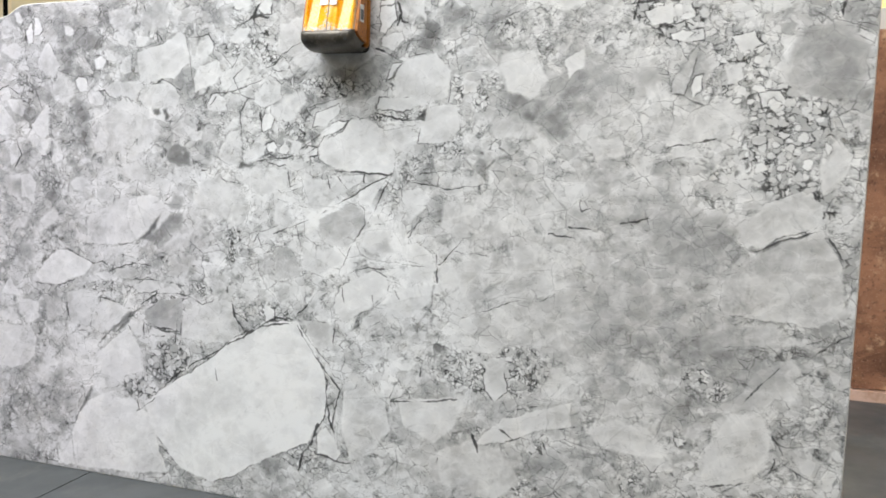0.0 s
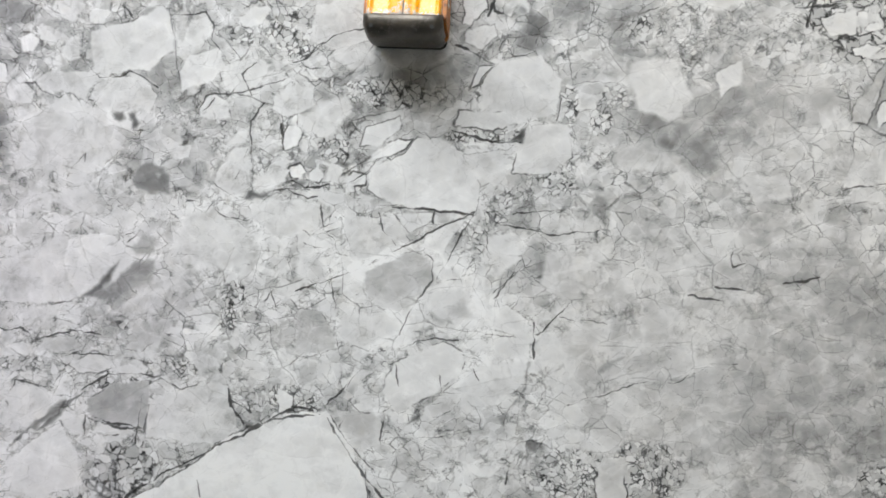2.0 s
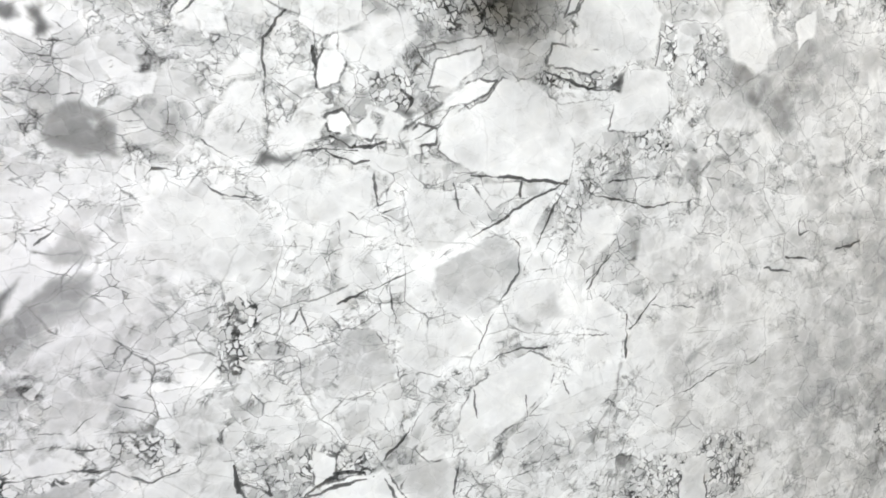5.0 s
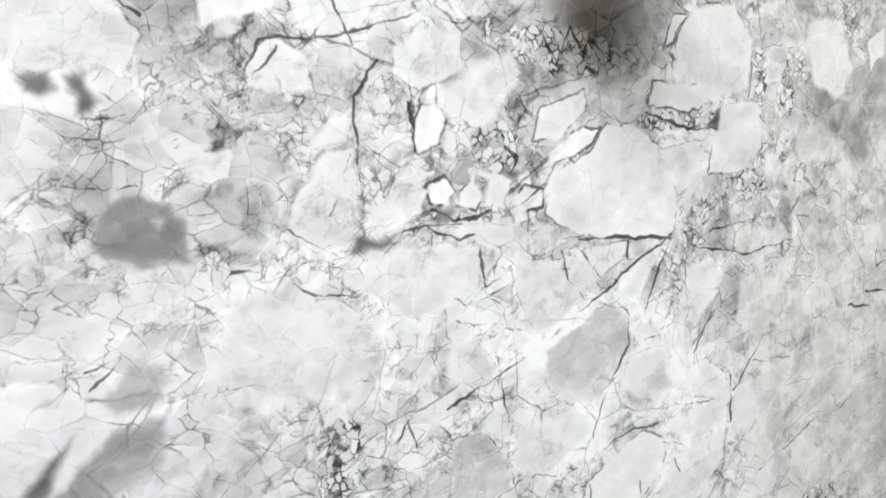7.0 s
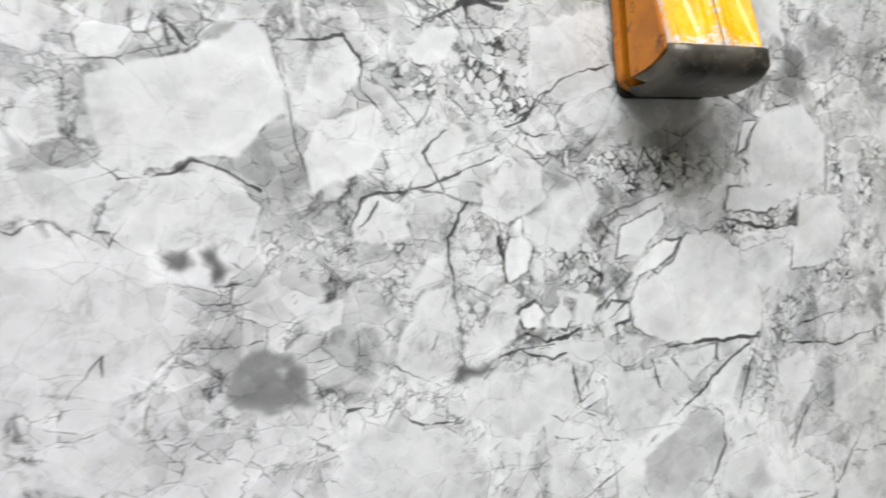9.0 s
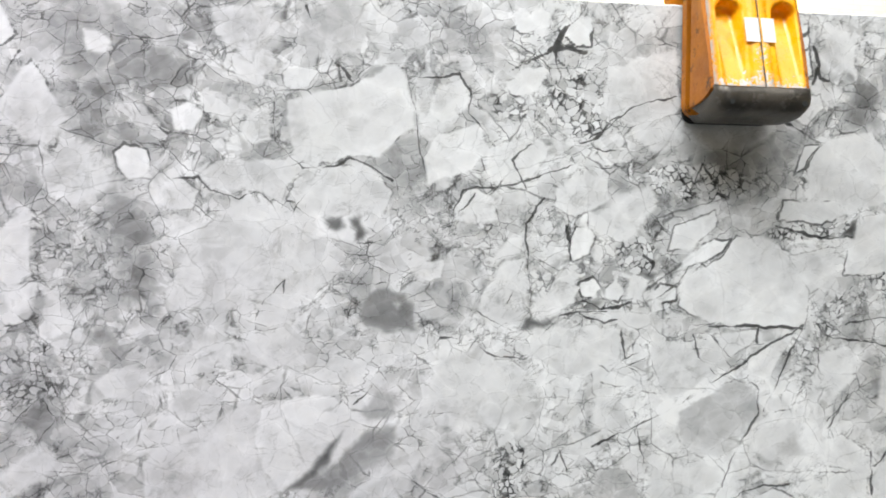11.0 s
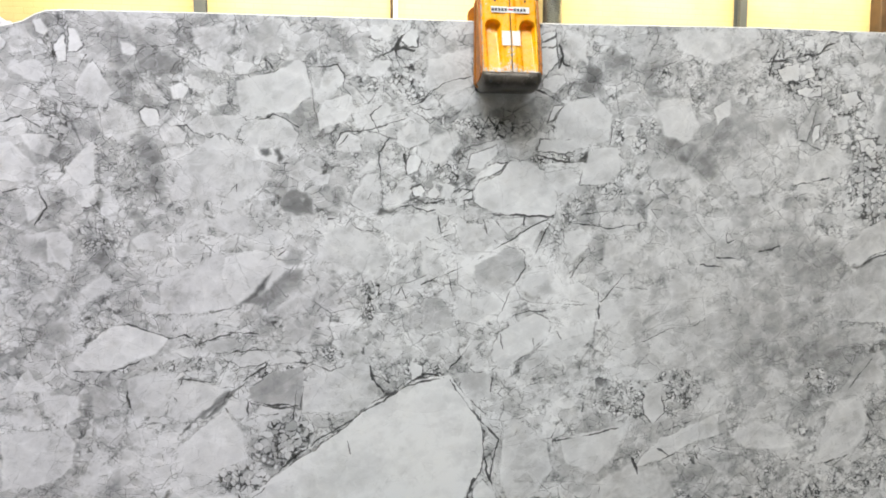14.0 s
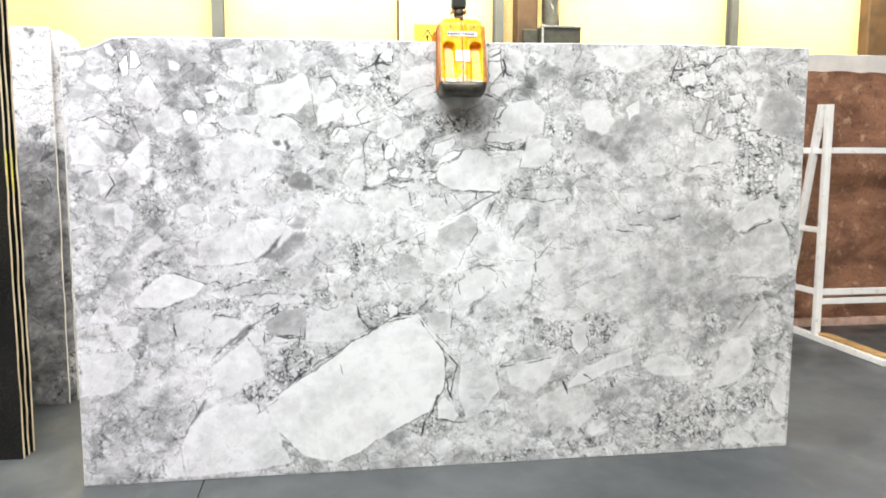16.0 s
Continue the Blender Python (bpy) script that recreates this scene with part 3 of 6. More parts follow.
calm(0.6, 2420, 900, 480, 480)
calm(0.6, 2350, 1500, 300, 220)
calm(0.3, 1750, 980, 380, 220)
calm(0.5, 2050, 400, 300, 200)
cloud(-.05, 2564, 830, 517, 417, 0)
cloud(-.03, 2600, 1070, 352, 171, 0)
cloud(-.10, 446, 1364, 83, 240, 0)
cloud(-.10, 529, 1739, 99, 51, 0)
cloud(-.08, 254, 1493, 70, 110, 0)
cloud(-.10, 658, 1798, 45, 110, 0)
cloud(-.14, 256, 563, 40, 95, 8)
cloud(-.10, 257, 318, 161, 150, 0)
cloud(-.06, 73, 278, 135, 122, 0)
cloud(-.08, 2012, 1706, 199, 140, 0)
cloud(-.09, 1888, 1744, 46, 60, 0)
cloud(-.09, 2071, 1296, 79, 69, 0)
cloud(-.10, 2162, 1328, 132, 84, -40)
cloud(-.11, 2310, 1433, 49, 96, -20)
cloud(-.12, 2189, 1535, 85, 51, -30)
cloud(-.08, 2445, 1539, 179, 81, 0)
cloud(-.10, 2544, 1328, 161, 52, -10)
cloud(-.10, 1013, 1818, 114, 85, 0)
cloud(-.06, 2854, 688, 144, 157, 0)
cloud(-.06, 2255, 1180, 202, 126, 0)
cloud(-.08, 1023, 939, 117, 35, -25)
cloud(-.10, 1022, 848, 80, 50, 0)
cloud(-.08, 2351, 305, 299, 157, 0)
cloud(-.12, 1017, 1346, 38, 90, 0)
cloud(.07, 687, 1460, 129, 76, 0)
cloud(.06, 1183, 1187, 175, 80, -20)
cloud(.06, 1717, 893, 172, 84, 0)
cloud(.08, 2654, 1435, 230, 84, -10)
cloud(-.07, 1050, 1401, 35, 20, 0)
cloud(-.03, 1016, 1348, 45, 45, 0)
cloud(-.07, 848, 1221, 30, 27, 0)
cloud(-.06, 855, 1353, 45, 27, 0)
# two darker patches just below the clamp
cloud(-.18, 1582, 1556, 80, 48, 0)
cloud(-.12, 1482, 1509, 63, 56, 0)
cloud(-.08, 1581, 1067, 50, 56, 0)
cloud(-.06, 1381, 929, 52, 44, 0)
cloud(-.14, 1050, 1629, 22, 31, 0)
cloud(-.12, 807, 1718, 21, 18, 0)
cloud(-.1, 1043, 1752, 44, 19, 0)
cloud(.06, 1430, 1092, 572, 127, -12)
cloud(.05, 947, 1183, 180, 130, 0)
# a wider dark patch below the clamp
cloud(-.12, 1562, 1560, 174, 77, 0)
cloud(-.12, 1413, 1373, 90, 56, 0)
cloud(-.1, 1280, 1301, 63, 18, -15)
cloud(-.27, 2990, 1383, 110, 118, 0)
cloud(-.27, 2869, 1576, 51, 85, 0)
cloud(-.27, 2674, 1752, 107, 54, 0)
cloud(-.27, 870, 496, 93, 53, 0)
cloud(-.27, 810, 427, 66, 28, 0)
cloud(-.09, 380, 1759, 38, 92, -40)
cloud(-.09, 556, 1721, 53, 55, 0)
cloud(-.07, 481, 1420, 53, 46, 0)
cloud(-.05, 3042, 1653, 216, 344, 0)
cloud(.06, 176, 1748, 192, 162, 0)
cloud(.03, 661, 1294, 437, 258, 0)
cloud(.05, 427, 532, 367, 245, 0)
cloud(.04, 1822, 603, 312, 156, 0)
cloud(.08, 2080, 904, 609, 338, 0)
cloud(.05, 2993, 560, 170, 323, 0)
rubble(.9, 20, 2651, 1762, 142, 92, 30)
rubble(.9, 22, 2867, 1608, 82, 118, 10)
rubble(1, 24, 2995, 1427, 132, 133, 0)
rubble(1, 20, 2992, 1274, 168, 66, 35)
rubble(1, 28, 890, 530, 101, 77, -35)
rubble(.7, 24, 742, 410, 98, 49, -10)
rubble(.7, 14, 1510, 509, 52, 75, -20)
rubble(.9, 14, 2613, 195, 192, 50, -10)
rubble(1, 16, 2628, 126, 210, 60, -8)
rubble(.9, 16, 2241, 106, 151, 32, -5)
rubble(.9, 14, 2803, 218, 39, 71, 0)
rubble(.9, 12, 1420, 226, 61, 51, -40)
rubble(.6, 14, 3064, 269, 115, 69, 0)
rubble(.8, 12, 2795, 668, 33, 44, 0)
rubble(.9, 12, 3100, 1766, 21, 33, 0)
rubble(.9, 12, 2320, 396, 22, 33, 0)
rubble(.8, 12, 2103, 384, 26, 44, 10)
rubble(.8, 12, 2272, 241, 45, 31, 0)
rubble(0.30, 24, 114, 1043, 157, 203, 0)
rubble(0.30, 22, 186, 272, 206, 199, 0)
rubble(.7, 14, 1826, 63, 158, 27, -3)
rubble(1, 22, 2983, 1437, 93, 150, -20)
rubble(.8, 14, 2844, 1597, 68, 84, 10)
rubble(.7, 14, 2694, 1815, 67, 33, 0)
rubble(1, 14, 2813, 102, 170, 28, -10)
rubble(.9, 14, 2560, 83, 168, 24, -10)
rubble(.9, 12, 1450, 243, 56, 78, 0)
clast(.68, .15, 2681, 1615, 2748, 1648, 2775, 1585, 2744, 1500, 2685, 1510)
clast(.77, 0, 2610, 1392, 2676, 1456, 2813, 1511, 2875, 1458, 2819, 1393, 2680, 1360)
clast(.7, .05, 2992, 1695, 3109, 1730, 3186, 1656, 3184, 1504, 3026, 1513, 2964, 1566)
clast(.78, .2, 3082, 1372, 3129, 1395, 3169, 1351, 3148, 1285, 3096, 1230, 3081, 1307)
clast(.77, .25, 2868, 1132, 2947, 1208, 3041, 1245, 3104, 1208, 3105, 1152, 3001, 1109, 2931, 1070)
clast(.75, .2, 2836, 956, 2908, 1044, 2990, 1091, 3101, 1130, 3163, 1040, 3177, 894, 3113, 850, 2942, 861, 2845, 872)
clast(.71, .1, 2782, 791, 2846, 845, 2990, 853, 3091, 794, 2922, 776, 2792, 739)
clast(.78, .15, 2782, 328, 2841, 462, 2874, 534, 2938, 556, 3008, 533, 3001, 432, 2949, 354)
clast(.74, .15, 2906, 614, 2950, 703, 3044, 759, 3076, 727, 3027, 637, 2932, 572)
clast(.84, .15, 2866, 57, 2892, 125, 2954, 150, 3061, 46)
clast(.82, .1, 3037, 117, 3128, 154, 3195, 109, 3193, 38, 3075, 45)
clast(.77, .15, 20, 1381, 59, 1484, 148, 1474, 166, 1400, 57, 1351)
clast(.8, .15, 108, 1329, 170, 1363, 189, 1307, 122, 1254)
clast(.77, .15, 85, 1210, 227, 1243, 244, 1175, 188, 1126, 100, 1134)
clast(.72, .1, 97, 1710, 151, 1751, 192, 1712, 173, 1667, 122, 1674)
clast(.78, .1, 140, 1039, 203, 1065, 196, 1004, 94, 993)
clast(.85, .4, 2638, 1793, 2706, 1805, 2723, 1753, 2664, 1729)
clast(.84, .4, 2688, 1710, 2745, 1714, 2749, 1678, 2690, 1670)
clast(.82, .4, 2828, 1681, 2885, 1704, 2914, 1662, 2854, 1637)
clast(.82, .4, 2808, 1607, 2855, 1618, 2871, 1565, 2823, 1552)
clast(.84, .4, 2907, 1523, 2965, 1534, 2982, 1489, 2921, 1478)
clast(.74, .6, 3005, 1337, 2991, 1333, 2985, 1344, 2991, 1363, 3004, 1359)
clast(.82, .6, 3039, 1455, 3019, 1466, 3018, 1485, 3030, 1492, 3045, 1483)
clast(.84, .6, 3001, 1398, 3009, 1392, 3007, 1385, 2993, 1383, 2983, 1385, 2980, 1394, 2989, 1400)
clast(.79, .6, 3009, 1305, 3011, 1318, 3013, 1324, 3023, 1320, 3028, 1311, 3028, 1302, 3019, 1302)
clast(.83, .6, 2939, 1502, 2950, 1508, 2970, 1493, 2964, 1478, 2955, 1465, 2943, 1472, 2935, 1489)
clast(.74, .6, 2991, 1450, 2989, 1459, 3005, 1466, 3011, 1450, 3002, 1440)
clast(.86, .6, 3039, 1335, 3053, 1340, 3065, 1331, 3062, 1311, 3052, 1307, 3037, 1316)
clast(.83, .6, 3013, 1285, 3018, 1267, 3007, 1263, 3002, 1267, 3001, 1283)
clast(.86, .6, 3059, 1446, 3056, 1455, 3072, 1460, 3082, 1458, 3085, 1447, 3078, 1442, 3069, 1440)
clast(.80, .6, 3073, 1410, 3082, 1412, 3086, 1401, 3076, 1394, 3069, 1399)
clast(.75, .6, 2920, 1452, 2935, 1439, 2936, 1426, 2929, 1407, 2923, 1402, 2910, 1419, 2913, 1443)
clast(.74, .6, 2938, 1385, 2917, 1374, 2900, 1383, 2902, 1396, 2911, 1402, 2935, 1398)
clast(.81, .6, 2950, 1372, 2947, 1381, 2952, 1389, 2968, 1389, 2976, 1381, 2965, 1370)
clast(.76, .6, 2943, 1333, 2935, 1344, 2939, 1357, 2951, 1361, 2961, 1353, 2966, 1342, 2957, 1333)
clast(.81, .6, 2966, 1265, 2951, 1268, 2948, 1276, 2955, 1287, 2967, 1285, 2974, 1281, 2977, 1270)
clast(.80, .6, 3018, 1405, 3027, 1414, 3046, 1412, 3049, 1399, 3041, 1383, 3024, 1385, 3016, 1392)
clast(.77, .6, 3037, 1287, 3038, 1298, 3050, 1298, 3058, 1287, 3054, 1278, 3042, 1278)
clast(.86, .6, 2926, 1294, 2909, 1294, 2902, 1305, 2910, 1320, 2922, 1329, 2936, 1320, 2942, 1305)
clast(.86, .6, 2880, 1352, 2887, 1363, 2894, 1361, 2895, 1342, 2883, 1339)
clast(.80, .6, 3055, 1379, 3063, 1372, 3071, 1364, 3052, 1359, 3042, 1359, 3037, 1370, 3046, 1379)
clast(.84, .6, 2962, 1459, 2971, 1465, 2984, 1459, 2982, 1450, 2973, 1446, 2968, 1448)
clast(.84, .6, 2966, 1300, 2963, 1309, 2968, 1316, 2982, 1316, 2989, 1313, 2990, 1302, 2981, 1298)
clast(.82, .6, 2904, 1443, 2892, 1439, 2887, 1441, 2887, 1450, 2894, 1456, 2906, 1454, 2911, 1448)
clast(.83, .6, 3080, 1335, 3089, 1344, 3096, 1342, 3099, 1333, 3095, 1324, 3085, 1327)
clast(.82, .6, 2977, 1416, 2979, 1424, 2995, 1424, 2998, 1416, 2987, 1409)
clast(.81, .6, 3110, 1357, 3098, 1348, 3088, 1366, 3089, 1390, 3098, 1390, 3111, 1373)
clast(.79, .6, 3057, 1438, 3052, 1433, 3043, 1433, 3038, 1440, 3044, 1449, 3052, 1446)
clast(.81, .6, 2881, 1383, 2890, 1385, 2891, 1370, 2887, 1365, 2879, 1365, 2874, 1376)
clast(.78, .6, 2969, 1418, 2970, 1411, 2963, 1407, 2950, 1415, 2955, 1420)
clast(.77, .6, 2928, 1469, 2919, 1463, 2910, 1465, 2911, 1478, 2919, 1478)
clast(.84, .6, 2907, 1333, 2902, 1344, 2911, 1348, 2921, 1348, 2923, 1339, 2914, 1333)
clast(.76, .6, 2982, 1483, 2987, 1487, 2994, 1489, 2999, 1485, 3000, 1476, 2992, 1476, 2980, 1478)
clast(.81, .6, 3009, 1437, 3016, 1437, 3026, 1429, 3024, 1418, 3015, 1416, 3007, 1420, 3005, 1427)
clast(.75, .6, 2891, 1419, 2891, 1409, 2885, 1404, 2872, 1411, 2879, 1421)
clast(.82, .6, 3078, 1414, 3070, 1416, 3065, 1423, 3069, 1429, 3079, 1434, 3082, 1425)
clast(.80, .6, 2991, 1363, 2982, 1359, 2975, 1361, 2972, 1372, 2979, 1374, 2989, 1370)
clast(.82, .6, 3022, 1372, 3027, 1366, 3026, 1355, 3016, 1355, 3009, 1357, 3006, 1366, 3013, 1372)
clast(.81, .6, 2949, 1450, 2934, 1448, 2931, 1458, 2943, 1463, 2951, 1456)
clast(.86, .6, 2875, 1537, 2878, 1525, 2869, 1514, 2850, 1522, 2849, 1539, 2863, 1546)
clast(.74, .6, 2818, 1601, 2815, 1615, 2822, 1618, 2829, 1611, 2823, 1599)
clast(.85, .6, 2918, 1617, 2907, 1606, 2897, 1610, 2885, 1617, 2891, 1634, 2906, 1632, 2915, 1628)
clast(.83, .6, 2892, 1578, 2893, 1563, 2879, 1557, 2871, 1574, 2882, 1589)
clast(.78, .6, 2843, 1656, 2857, 1669, 2867, 1657, 2858, 1635, 2846, 1641)
clast(.83, .6, 2903, 1593, 2910, 1600, 2919, 1596, 2920, 1585, 2913, 1579, 2906, 1585)
clast(.83, .6, 2896, 1497, 2890, 1488, 2875, 1490, 2875, 1503, 2879, 1505, 2896, 1506)
clast(.85, .6, 2889, 1540, 2898, 1548, 2920, 1544, 2928, 1527, 2909, 1521, 2890, 1531)
clast(.78, .6, 2865, 1599, 2851, 1605, 2853, 1614, 2864, 1618, 2874, 1612)
clast(.79, .6, 2850, 1578, 2845, 1586, 2851, 1595, 2861, 1595, 2863, 1591, 2861, 1580, 2857, 1576)
clast(.76, .6, 2836, 1571, 2848, 1573, 2853, 1559, 2847, 1544, 2829, 1560)
clast(.82, .6, 2844, 1509, 2853, 1512, 2865, 1507, 2863, 1499, 2852, 1494, 2842, 1496, 2835, 1501)
clast(.82, .6, 2823, 1596, 2826, 1584, 2819, 1575, 2812, 1586, 2814, 1598)
clast(.82, .6, 2840, 1629, 2836, 1624, 2824, 1624, 2821, 1635, 2830, 1645, 2837, 1639)
clast(.83, .6, 2909, 1574, 2918, 1568, 2917, 1559, 2902, 1559, 2897, 1568)
clast(.79, .6, 2878, 1659, 2883, 1661, 2890, 1653, 2891, 1642, 2882, 1638, 2877, 1648)
clast(.75, .6, 2691, 1800, 2699, 1807, 2716, 1795, 2707, 1784, 2691, 1783)
clast(.86, .6, 2704, 1704, 2688, 1704, 2683, 1716, 2694, 1725, 2708, 1713)
clast(.78, .6, 2738, 1772, 2752, 1772, 2761, 1760, 2758, 1743, 2737, 1743, 2727, 1763)
clast(.85, .6, 2664, 1768, 2655, 1772, 2654, 1789, 2673, 1791, 2682, 1790, 2683, 1771)
clast(.86, .6, 2721, 1744, 2698, 1740, 2679, 1746, 2688, 1763, 2704, 1765, 2718, 1755)
clast(.81, .6, 2766, 1712, 2747, 1716, 2745, 1724, 2758, 1731, 2773, 1718)
clast(.80, .6, 2652, 1793, 2648, 1789, 2638, 1788, 2636, 1801, 2637, 1811, 2644, 1814, 2651, 1810)
clast(.83, .6, 2733, 1724, 2724, 1717, 2717, 1725, 2719, 1734, 2730, 1732)
clast(.82, .6, 2657, 1737, 2656, 1749, 2660, 1758, 2668, 1750, 2670, 1739, 2664, 1735)
clast(.76, .6, 2780, 1763, 2768, 1767, 2765, 1773, 2770, 1783, 2779, 1779, 2782, 1773)
clast(.79, .6, 2778, 1752, 2787, 1754, 2790, 1738, 2782, 1729, 2769, 1739)
clast(.83, .6, 2730, 1701, 2723, 1692, 2713, 1702, 2715, 1711, 2727, 1711)
clast(.83, .6, 2746, 1785, 2730, 1784, 2725, 1791, 2734, 1797, 2748, 1793)
clast(.80, .6, 2677, 1704, 2677, 1695, 2666, 1689, 2656, 1697, 2658, 1703)
clast(.84, .6, 911, 449, 903, 452, 903, 460, 907, 468, 917, 465, 917, 457, 915, 451)
clast(.82, .6, 900, 528, 894, 514, 868, 513, 863, 521, 878, 533)
clast(.74, .6, 951, 520, 959, 517, 967, 504, 959, 492, 941, 493, 937, 512)
clast(.80, .6, 809, 485, 798, 490, 796, 502, 816, 507, 821, 495)
clast(.84, .6, 788, 474, 776, 478, 772, 485, 778, 493, 784, 492, 794, 486, 792, 480)
clast(.81, .6, 882, 498, 890, 491, 891, 469, 879, 455, 870, 459, 868, 478, 872, 490)
clast(.78, .6, 846, 487, 858, 483, 854, 468, 842, 469, 839, 484)
clast(.83, .6, 826, 554, 844, 561, 853, 546, 851, 530, 839, 525, 826, 537)
clast(.81, .6, 900, 509, 910, 513, 919, 507, 923, 494, 913, 488, 903, 493)
clast(.82, .6, 926, 556, 930, 547, 930, 529, 924, 525, 914, 529, 912, 540, 916, 548)
clast(.78, .6, 819, 464, 832, 463, 838, 453, 834, 447, 822, 443, 815, 448, 813, 456)
clast(.78, .6, 845, 502, 843, 508, 845, 518, 853, 524, 857, 520, 859, 507, 855, 501)
clast(.77, .6, 958, 459, 946, 462, 941, 475, 951, 482, 964, 473)
clast(.77, .6, 917, 470, 911, 478, 921, 480, 931, 479, 933, 473, 923, 469)
clast(.78, .6, 802, 516, 796, 524, 804, 536, 814, 536, 822, 525, 818, 519)
clast(.84, .6, 786, 502, 777, 503, 773, 515, 779, 529, 791, 523)
clast(.76, .6, 852, 434, 842, 446, 846, 454, 856, 456, 864, 451, 869, 443, 859, 435)
clast(.84, .6, 942, 452, 931, 450, 923, 455, 933, 463, 942, 460)
clast(.86, .6, 803, 457, 799, 457, 795, 465, 798, 477, 805, 477, 809, 471, 809, 460)
clast(.80, .6, 887, 442, 889, 452, 895, 454, 901, 450, 901, 439, 897, 435, 891, 436)
clast(.85, .6, 834, 447, 838, 449, 846, 448, 848, 438, 844, 432, 836, 430, 832, 439)
clast(.79, .6, 791, 424, 777, 417, 767, 425, 770, 436, 785, 435)
clast(.85, .6, 804, 411, 816, 423, 826, 412, 829, 395, 819, 384, 808, 395)
clast(.85, .6, 809, 454, 819, 462, 825, 458, 820, 447, 811, 448)
clast(.83, .6, 881, 413, 873, 401, 863, 402, 863, 419, 875, 422)
clast(.84, .6, 784, 460, 791, 461, 797, 457, 797, 449, 787, 447, 782, 451)
clast(.81, .6, 758, 436, 752, 443, 756, 449, 760, 455, 768, 450, 770, 442, 766, 436)
clast(.83, .6, 758, 428, 760, 420, 755, 405, 750, 408, 746, 412, 746, 427, 750, 430)
clast(.80, .6, 814, 425, 808, 423, 801, 424, 799, 432, 803, 442, 809, 442, 814, 435)
clast(.75, .6, 854, 435, 856, 444, 860, 448, 869, 445, 875, 441, 871, 433, 863, 433)
clast(.88, .25, 163, 1853, 186, 1859, 210, 1823, 191, 1808, 169, 1819)
clast(.85, .2, 25, 1807, 69, 1805, 82, 1782, 67, 1758, 23, 1757)
clast(.86, .2, 90, 1708, 133, 1740, 169, 1745, 194, 1707, 173, 1670, 131, 1686)
clast(.87, .2, 11, 1483, 78, 1497, 128, 1453, 153, 1422, 148, 1377, 13, 1381)
clast(.86, .3, 108, 1516, 190, 1522, 208, 1485, 188, 1450, 136, 1470)
clast(.88, .3, 2654, 1701, 2692, 1714, 2723, 1703, 2694, 1679, 2659, 1682)
clast(.74, .25, 2665, 1560, 2733, 1671, 2735, 1635, 2701, 1516, 2657, 1524)
clast(.86, .3, 2714, 1544, 2728, 1580, 2753, 1589, 2751, 1534, 2727, 1506)
cloud(-.13, 1286, 251, 65, 156, -38)
cloud(-.10, 1400, 362, 114, 51, -30)
cloud(-.06, 962, 140, 146, 62, 0)
cloud(-.08, 1681, 394, 47, 73, 0)
cloud(-.06, 1919, 1563, 29, 49, 0)
cloud(-.07, 1997, 1431, 34, 53, 0)
cloud(-.07, 1853, 440, 66, 55, 0)
cloud(-.05, 575, 641, 75, 80, 0)
cloud(-.06, 911, 1280, 33, 24, 0)
cloud(-.08, 743, 140, 96, 76, 0)
cloud(-.09, 855, 708, 57, 52, -15)
cloud(-.09, 1373, 916, 44, 46, 0)
cloud(-.08, 1582, 1016, 49, 65, 0)
cloud(-.06, 1744, 867, 60, 47, 0)
cloud(-.12, 2162, 989, 36, 32, 0)
cloud(-.13, 1070, 1329, 32, 61, -12)
cloud(-.05, 2111, 1286, 81, 77, 0)
cloud(-.07, 2192, 1494, 61, 62, 0)
cloud(-.05, 1655, 1369, 78, 50, 0)
cloud(-.3, 3100, 1772, 24, 25, 0)
cloud(-.06, 892, 1070, 29, 24, 20)
cloud(-.07, 775, 1011, 33, 16, 25)
cloud(.07, 1768, 1763, 66, 63, 0)
cloud(-.06, 1463, 1823, 64, 46, 0)
cloud(-.13, 1429, 1748, 80, 55, 20)
cloud(.05, 667, 1481, 269, 140, 0)
vein(3, .5, 2859, 1062, 2931, 1066, 2996, 1098, 3101, 1135)
vein(2, .5, 3097, 1208, 3111, 1130, 3162, 1052)
vein(2.5, .5, 2514, 1789, 2615, 1802, 2717, 1826, 2796, 1849, 2842, 1871)
vein(7, .5, 2694, 1815, 2762, 1838)
vein(3, .5, 3031, 1845, 3077, 1867, 3113, 1873)
vein(2.5, .45, 2590, 1864, 2680, 1887, 2782, 1901)
vein(3, .35, 2787, 323, 2896, 340, 2979, 382, 3086, 463)
vein(2, .35, 2785, 735, 2922, 772, 3093, 767, 3193, 837)
vein(2.5, .4, 2908, 578, 2964, 662, 3033, 739)
vein(2, .5, 1283, 1893, 1303, 1865, 1392, 1877)
vein(4, .6, 2324, 102, 2394, 57)
vein(5, .55, 2779, 255, 2810, 191)
vein(3, .5, 2930, 53, 2898, 119)
vein(3, .5, 153, 1363, 176, 1297, 139, 1247)
vein(2.5, .5, 56, 1347, 109, 1359, 171, 1396)
vein(2.5, .45, 48, 1546, 118, 1574, 185, 1529)
vein(8, .6, 2667, 1818, 2742, 1829, 2759, 1852, 2798, 1866)
vein(5, .5, 2991, 1835, 2994, 1867, 3071, 1897)
vein(4, .5, 2657, 1360, 2729, 1378, 2798, 1393)
cloud(-0.1, 478, 1727, 124, 90, 0)
cloud(-0.12, 226, 1515, 54, 57, 0)
cloud(-0.12, 475, 1422, 76, 120, 0)
cloud(-0.08, 621, 1830, 190, 60, 0)
cloud(-0.06, 1014, 1817, 90, 60, 0)
cloud(-0.08, 203, 1745, 54, 104, 0)
cloud(-0.15, 1891, 1726, 40, 61, 0)
cloud(-0.05, 2029, 1752, 138, 105, 0)
